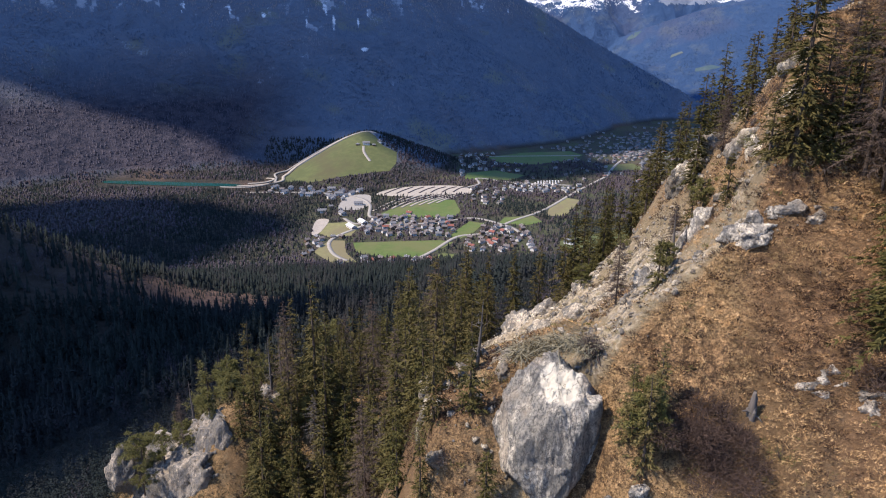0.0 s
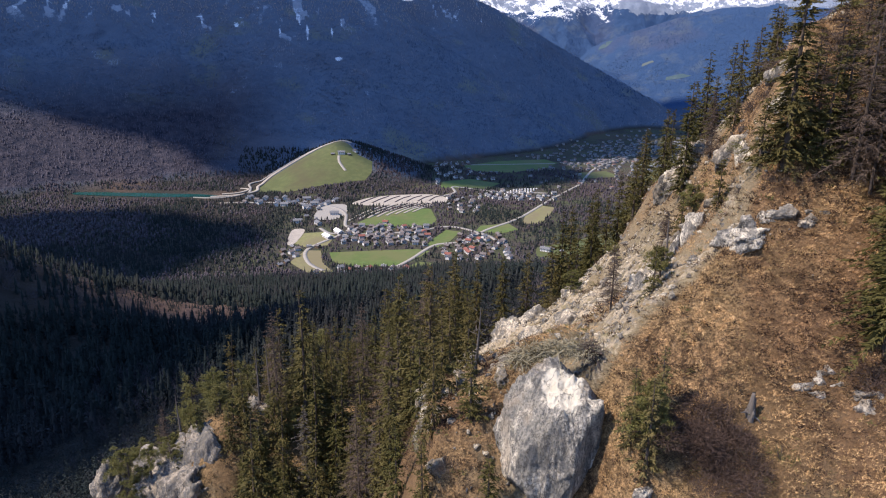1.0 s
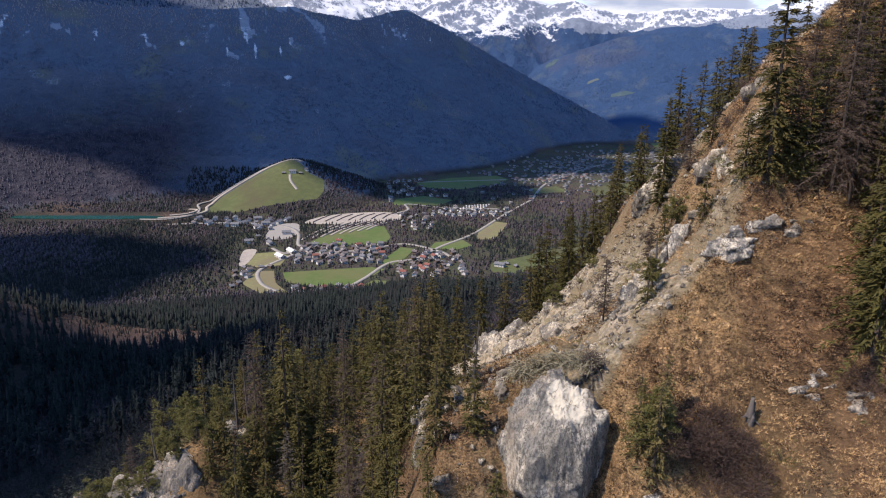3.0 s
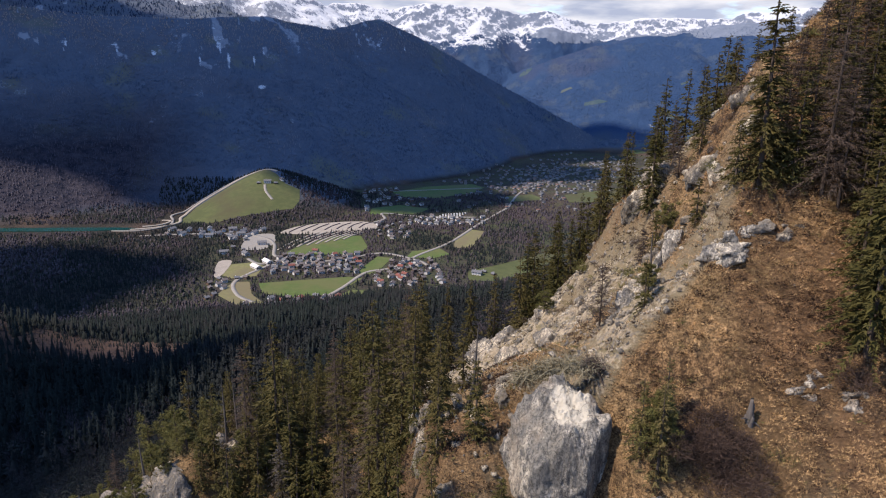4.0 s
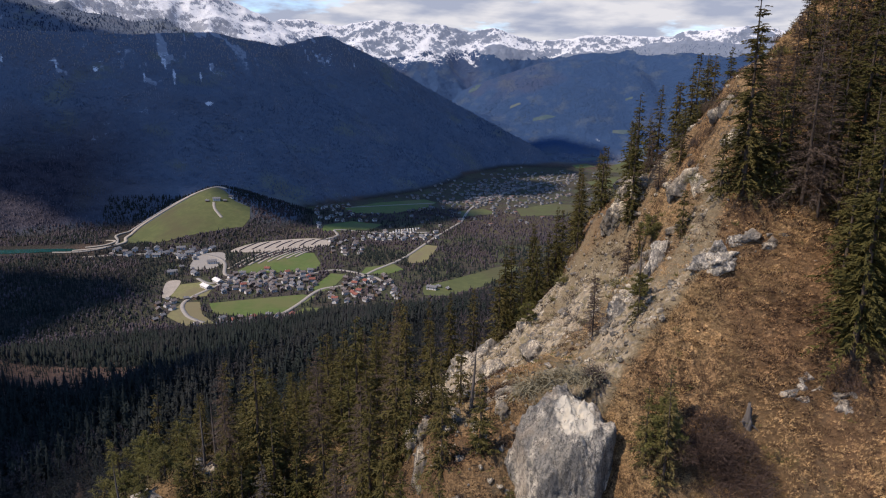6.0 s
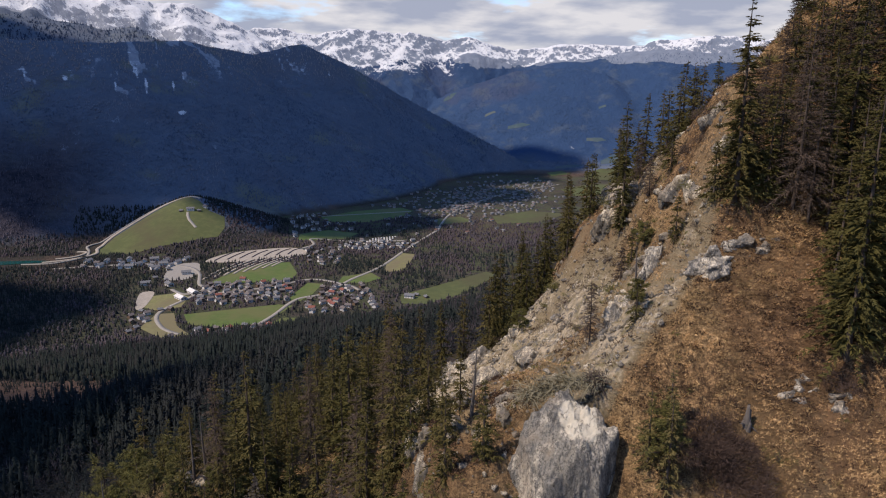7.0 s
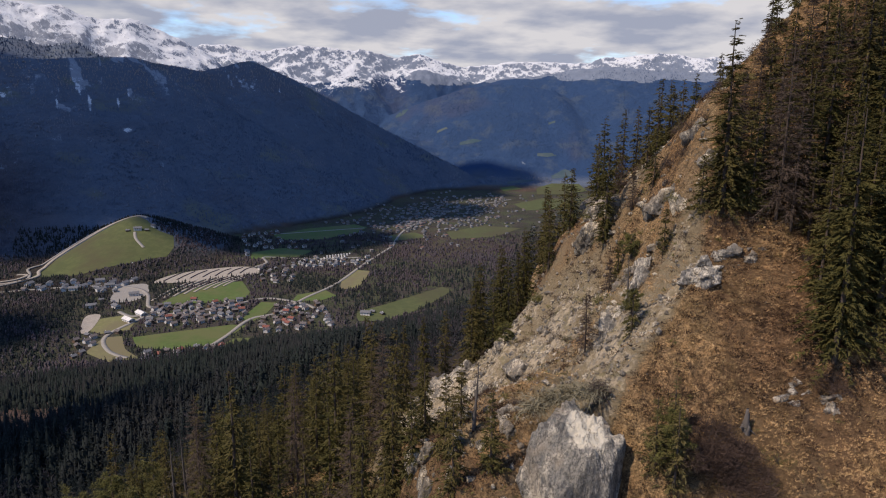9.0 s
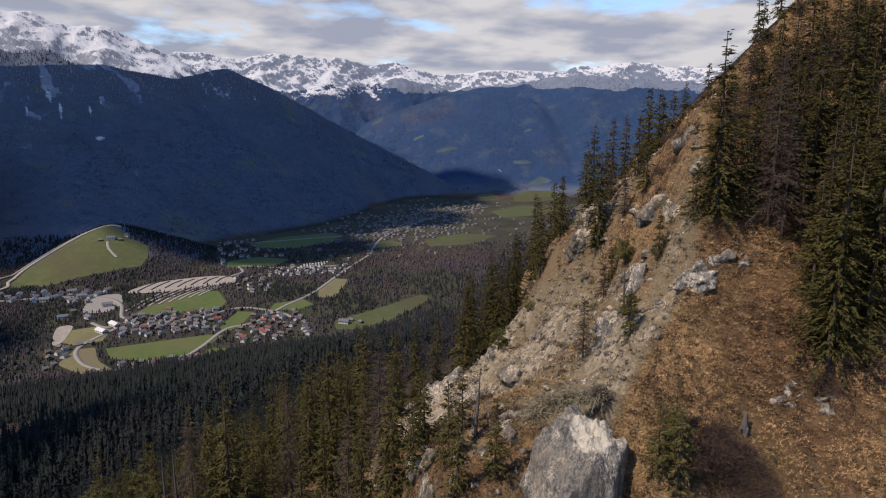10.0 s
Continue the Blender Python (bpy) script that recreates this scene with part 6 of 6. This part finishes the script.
def woods():
    rng = np.random.default_rng(99)
    close = [(v / 15, t) for v, t in (spruce_crown(rng, 15.0, 2.6, 11, 5, 3, 0.4, 0.06, 1.7, 0.16, 0.08) for _ in range(5))]

    def ragged(whorls, per, twigs, core):
        v, t = spruce_crown(rng, 15.0, 2.7, whorls, per, twigs, 0.45, 0.06, 2.1, 0.30, 0.05)
        return joined([low_tree(rng, core, 3, 0.11), (v / 15, t)])
    near = [ragged(8, 4, 2, 3) for _ in range(6)]
    bare_near = [airy_tree(rng, 90, 0.042, 0.55) for _ in range(4)]
    mid = [ragged(6, 3, 1, 2) for _ in range(7)]
    far = [low_tree(rng, 2, 2, 0.2) for _ in range(4)]
    tiny = [low_tree(rng, 2, 2, 0.2) for _ in range(4)]
    bare_mid = [airy_tree(rng, 36, 0.07, 0.55) for _ in range(4)]
    bare_far = [dome_tree(rng, 4, 2) for _ in range(4)]
    lots = {"c": [], "b": [], "m": [], "n": [], "f": [], "h": []}

    def grow(n, az0, az1, r0, r1, con, bare, ck, bk, thr, hmin, hmax, keep):
        x, y = scatter(rng, n, az0, az1, r0, r1)
        k = keep(x, y)
        x, y = x[k], y[k]
        z = height(x, y)
        leafy = fbm(x, y, 170, 4, 55) + 0.2 * rng.normal(size=len(x)) > thr
        size = rng.uniform(hmin, hmax, len(x)) * (1 + 0.18 * fbm(x, y, 50, 3, 58))
        turn, fat = rng.uniform(0, 6.283, len(x)), rng.uniform(*((0.8, 1.25) if r0 < 300 else (0.95, 1.6)), len(x))
        for sel, protos, key, f in ((~leafy, con, ck, 1.0), (leafy, bare, bk, 0.75)):
            if sel.any():
                lots[key].append(baked(protos, x[sel], y[sel], z[sel], size[sel] * f, turn[sel], rng.integers(0, len(protos), sel.sum()), fat[sel]))

    def slope(x, y):
        return free(x, y) & (height(x, y) < 466) & ~((x > 1 + 0.12 * (y - 90)) & (y < 114))

    def open_valley(x, y):
        ok = free(x, y) & ((y < 1500) | (height(x, y) < 118) | (np.hypot(x + 268, y - 2030) < 300))
        town_side = (y > 1820) & (x > 0) & (height(x, y) < 125)
        thin = sstep(1130, 1250, y) * (x > -330) * (height(x, y) < 118) * (fbm(x, y, 120, 3, 44) < 0.12)
        return ok & ~(town_side & (rng.random(len(x)) > 0.6)) & ~((thin > 0.5) & (rng.random(len(x)) > 0.5))

    grow(2600, -42, 44, 135, 320, close, bare_near, "c", "b", 0.5, 9, 16, slope)
    grow(900, -62, -20, 62, 150, close, bare_near, "c", "b", 0.5, 9, 14, lambda x, y: (x < -50) & (x > -160))
    grow(4600, -42, 44, 320, 520, near, bare_near, "c", "b", 0.45, 8, 22, slope)
    grow(17000, -42, 46, 520, 1120, mid, bare_mid, "c", "b", 0.22, 7, 20, open_valley)
    grow(58000, -40, 40, 1120, 2150, far, bare_far, "c", "b", -0.02, 6, 12, open_valley)

    def clearing(x, y):
        return (((x + 205) / 95) ** 2 + ((y - 556) / 80) ** 2 < 1) & (fbm(x, y, 14, 3, 12) > -0.1)
    grow(5000, -28, -12, 470, 690, mid, bare_mid, "c", "b", -0.25, 2.0, 6.0, clearing)

    def mount(x, y):
        z = height(x, y)
        return (z > 116) & ((np.hypot(x + 268, y - 2030) > 300) | (np.hypot(x, y) > 2200)) & free(x, y) & (rng.random(len(x)) < np.clip(1.25 - (z - 100) / 900, 0.3, 1)) & (rng.random(len(x)) > 1.1 * scar(x, y, z))
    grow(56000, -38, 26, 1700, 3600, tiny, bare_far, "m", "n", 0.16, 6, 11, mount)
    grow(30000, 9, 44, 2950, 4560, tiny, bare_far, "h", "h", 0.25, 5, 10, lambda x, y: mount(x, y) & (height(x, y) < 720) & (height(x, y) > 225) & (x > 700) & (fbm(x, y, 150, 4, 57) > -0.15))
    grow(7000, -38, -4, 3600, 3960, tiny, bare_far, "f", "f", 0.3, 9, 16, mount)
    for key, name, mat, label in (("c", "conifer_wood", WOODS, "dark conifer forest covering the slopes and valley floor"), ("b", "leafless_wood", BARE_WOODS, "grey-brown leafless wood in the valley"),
                                  ("m", "mountain_wood", WOODS_FAR, "shaded mountain forest with haze blue in its colour"), ("f", "far_wood", WOODS_HAZED, "forest below the snowy mountains, coloured dark blue for haze"), ("h", "hill_wood", WOODS_MIST, "far hill forest coloured blue-grey for haze, with paler clearings"), ("n", "mountain_leafless_wood", WOODS_FAR, "leafless trees among the shaded mountain forest, haze blue in their colour")):
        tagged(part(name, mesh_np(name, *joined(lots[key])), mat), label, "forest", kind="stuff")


woods()


def slope_spruces():
    """The nearer trees of the wooded slope, one by one."""
    rng = np.random.default_rng(404)
    x, y = scatter(rng, 3400, -40, 30, 62, 190)
    keep = (x < 1 + 0.12 * (y - 90)) & (height(x, y) < 466) & ~((y < 60) | ((y < 84) & (x < -24))) & ((x + 31) ** 2 + (y - 80) ** 2 > 60) & ~((x > -26) & (x < 6) & (np.abs(y - 172) < 9))
    x, y = x[keep], y[keep]
    protos, spots = [], []
    ok = (x > -54) & ~((x < -24) & (y < 108)) & ((x + 42) ** 2 + (y - 103) ** 2 > 90)
    x, y = x[ok], y[ok]
    order = np.argsort((x + 8) ** 2 + (y - 72) ** 2)
    for a, b in zip(x[order], y[order]):
        if all((a - c) ** 2 + (b - d) ** 2 > 3.3 ** 2 for c, d in spots):
            spots.append((a, b))
        if len(spots) >= 298:
            break
    rng.shuffle(spots)
    for i, (a, b) in enumerate(spots):
        m = on(a, b, 0, rng.uniform(0, 360), 0, rng.uniform(0.85, 1.3) if a > -24 else rng.uniform(0.68, 1.1))
        if i < 9:
            kind = "larch" if i in (3, 7) else "green"
            protos.append(spruce(m, 15.0 if i % 2 else 13.0, 800 + i, 0.66, kind, "leafless brown larch on the wooded slope" if kind == "larch" else "dark green spruce on the wooded slope", "trees on the wooded slope"))
        else:
            copy_thing(protos[rng.choice([0, 1, 2, 4, 5, 6, 8, 0, 1, 2, 4, 5, 6, 8, 0, 1, 2, 4, 5, 6, 3])], m)


slope_spruces()

# ---- grass ----


def grass():
    rng = np.random.default_rng(606)
    n = 46000
    x, y = rng.uniform(4, 54, n), rng.uniform(36.5, 68, n)
    mask, flank = rock_mask(x, y)
    lump = vnoise(x / 0.9, y / 0.9, 15) + 0.6 * vnoise(x / 2.7, y / 2.7, 16)
    keep = (rng.random(n) > mask * 1.4) & (rng.random(n) > 0.4 * flank) & (lump + 0.2 * rng.normal(size=n) > 0.52)
    x, y = x[keep], y[keep]
    z = height(x, y) + relief(x, y)
    n, k = len(x), 24
    big = (0.6 + 0.8 * vnoise(x / 4, y / 4, 5)) * rng.uniform(0.7, 1.35, n)
    a = rng.uniform(0, 6.283, (n, k))
    d = np.stack([np.cos(a) * 0.8 - 0.1, np.sin(a) * 0.8 - 0.35, rng.uniform(0.25, 1.2, (n, k))], -1).reshape(-1, 3)
    d /= np.linalg.norm(d, axis=1)[:, None]
    base = np.repeat(np.column_stack([x, y, z]), k, 0) + d * (0.12, 0.12, 0.0) * np.repeat(big, k)[:, None]
    ln = rng.uniform(0.15, 0.38, n * k) * np.repeat(big, k)
    v, f = sprays(base, d, ln, rng.uniform(0.005, 0.012, n * k), rng)
    m = Mat("dry_grass", 0.9, 0.1)
    tone = m.math("ADD", m.math("MULTIPLY", m.island(), 0.35), m.math("MULTIPLY", m.ramp(m.noise(2.2, 5, 0.7), (0.35, 0.0), (0.65, 1.0)), 0.65))
    c = m.mix(tone, (0.48, 0.298, 0.130), (0.80, 0.55, 0.26))
    c = m.mix(m.ramp(m.noise(0.16, 4), (0.45, 0.0), (0.58, 0.85)), c, m.mix(tone, (0.30, 0.170, 0.082), (0.56, 0.350, 0.172)))
    c = m.mix(m.ramp(m.noise(0.24, 4, 0.6, (1, 1.3, 1)), (0.48, 0.0), (0.62, 0.7)), c, m.mix(m.island(), (0.15, 0.110, 0.048), (0.32, 0.24, 0.110)))
    c = m.mix(m.ramp(m.noise(0.85, 6, 0.75), (0.45, 0.0), (0.52, 1.0)), m.mix(0.75, c, (0.05, 0.030, 0.017)), c)
    tagged(part("dry_grass", mesh_np("dry_grass", v, f), m.done(c)), "tufts of dry straw-coloured grass on the slope", "grass", kind="stuff")


grass()


def scree():
    """Loose stones and broken rock on the bare flank, too many to count."""
    rng = np.random.default_rng(707)
    v, f = ICO[1]
    n = 9000
    x, y = rng.uniform(-3, 36, n), rng.uniform(44, 104, n)
    mask, flank = rock_mask(x, y)
    keep = rng.random(n) < 0.15 * flank + mask
    x, y = x[keep], y[keep]
    n = len(x)
    z = height(x, y) + relief(x, y)
    size = rng.uniform(0.06, 0.17, n) * rng.choice([1, 1, 1, 2.2], n)
    P = v[None] * (1 + 0.35 * rng.normal(size=(n, len(v), 1))) * (size[:, None] * rng.uniform(0.6, 1.3, (n, 3)))[:, None, :] + np.column_stack([x, y, z + 0.02])[:, None, :]
    T = (f[None] + (np.arange(n) * len(v))[:, None, None]).reshape(-1, 3)
    tagged(part("scree", mesh_np("scree", P.reshape(-1, 3), T), FLANK_STONE), "loose pale limestone rubble on the bare flank", "scree", kind="stuff")


scree()


def heath():
    """Low heather and dwarf shrubs that mottle the dry grass, and brush under the trees."""
    rng = np.random.default_rng(808)
    for name, count, lo, hi, mat, label, box in (("heather", 9500, 0.12, 0.42, HEATHER, "low dark brown heather tufts in the grass", (-4, 58, 37, 100)),
                                                 ("dwarf_shrub", 800, 0.18, 0.5, PINE, "low green dwarf shrubs in the grass", (-4, 58, 37, 100)),
                                                 ("undergrowth", 2000, 0.35, 1.0, BRUSH, "brown and green brush under the trees", (-52, 2, 62, 114))):
        n = count * 5
        x, y = rng.uniform(box[0], box[1], n), rng.uniform(box[2], box[3], n)
        lump = fbm(x, y, 5, 4, {"heather": 71, "dwarf_shrub": 72}.get(name, 73))
        mask, flank = rock_mask(x, y)
        keep = (lump + 0.25 * rng.normal(size=n) > 0.12) & (rng.random(n) > mask * 1.3) & ((flank > 0.5) | (y < 70))
        if name == "undergrowth":
            keep = lump + 0.4 * rng.normal(size=n) > 0.0
        x, y = x[keep][:count], y[keep][:count]
        z, k = height(x, y) + relief(x, y), 30
        n = len(x)
        size = np.repeat(rng.uniform(lo, hi, n), k)
        d = rng.normal(size=(n * k, 3))
        d[:, 2] = np.abs(d[:, 2]) * 0.8 + 0.1
        d /= np.linalg.norm(d, axis=1)[:, None]
        base = np.repeat(np.column_stack([x, y, z]), k, 0) + d * (size * rng.uniform(0.2, 1.0, n * k))[:, None] * (1.5, 1.5, 0.7)
        v, f = sprays(base, d, size * rng.uniform(0.4, 0.9, n * k), size * 0.10, rng)
        tagged(part(name, mesh_np(name, v, f), mat), label, "shrub", kind="stuff")


heath()
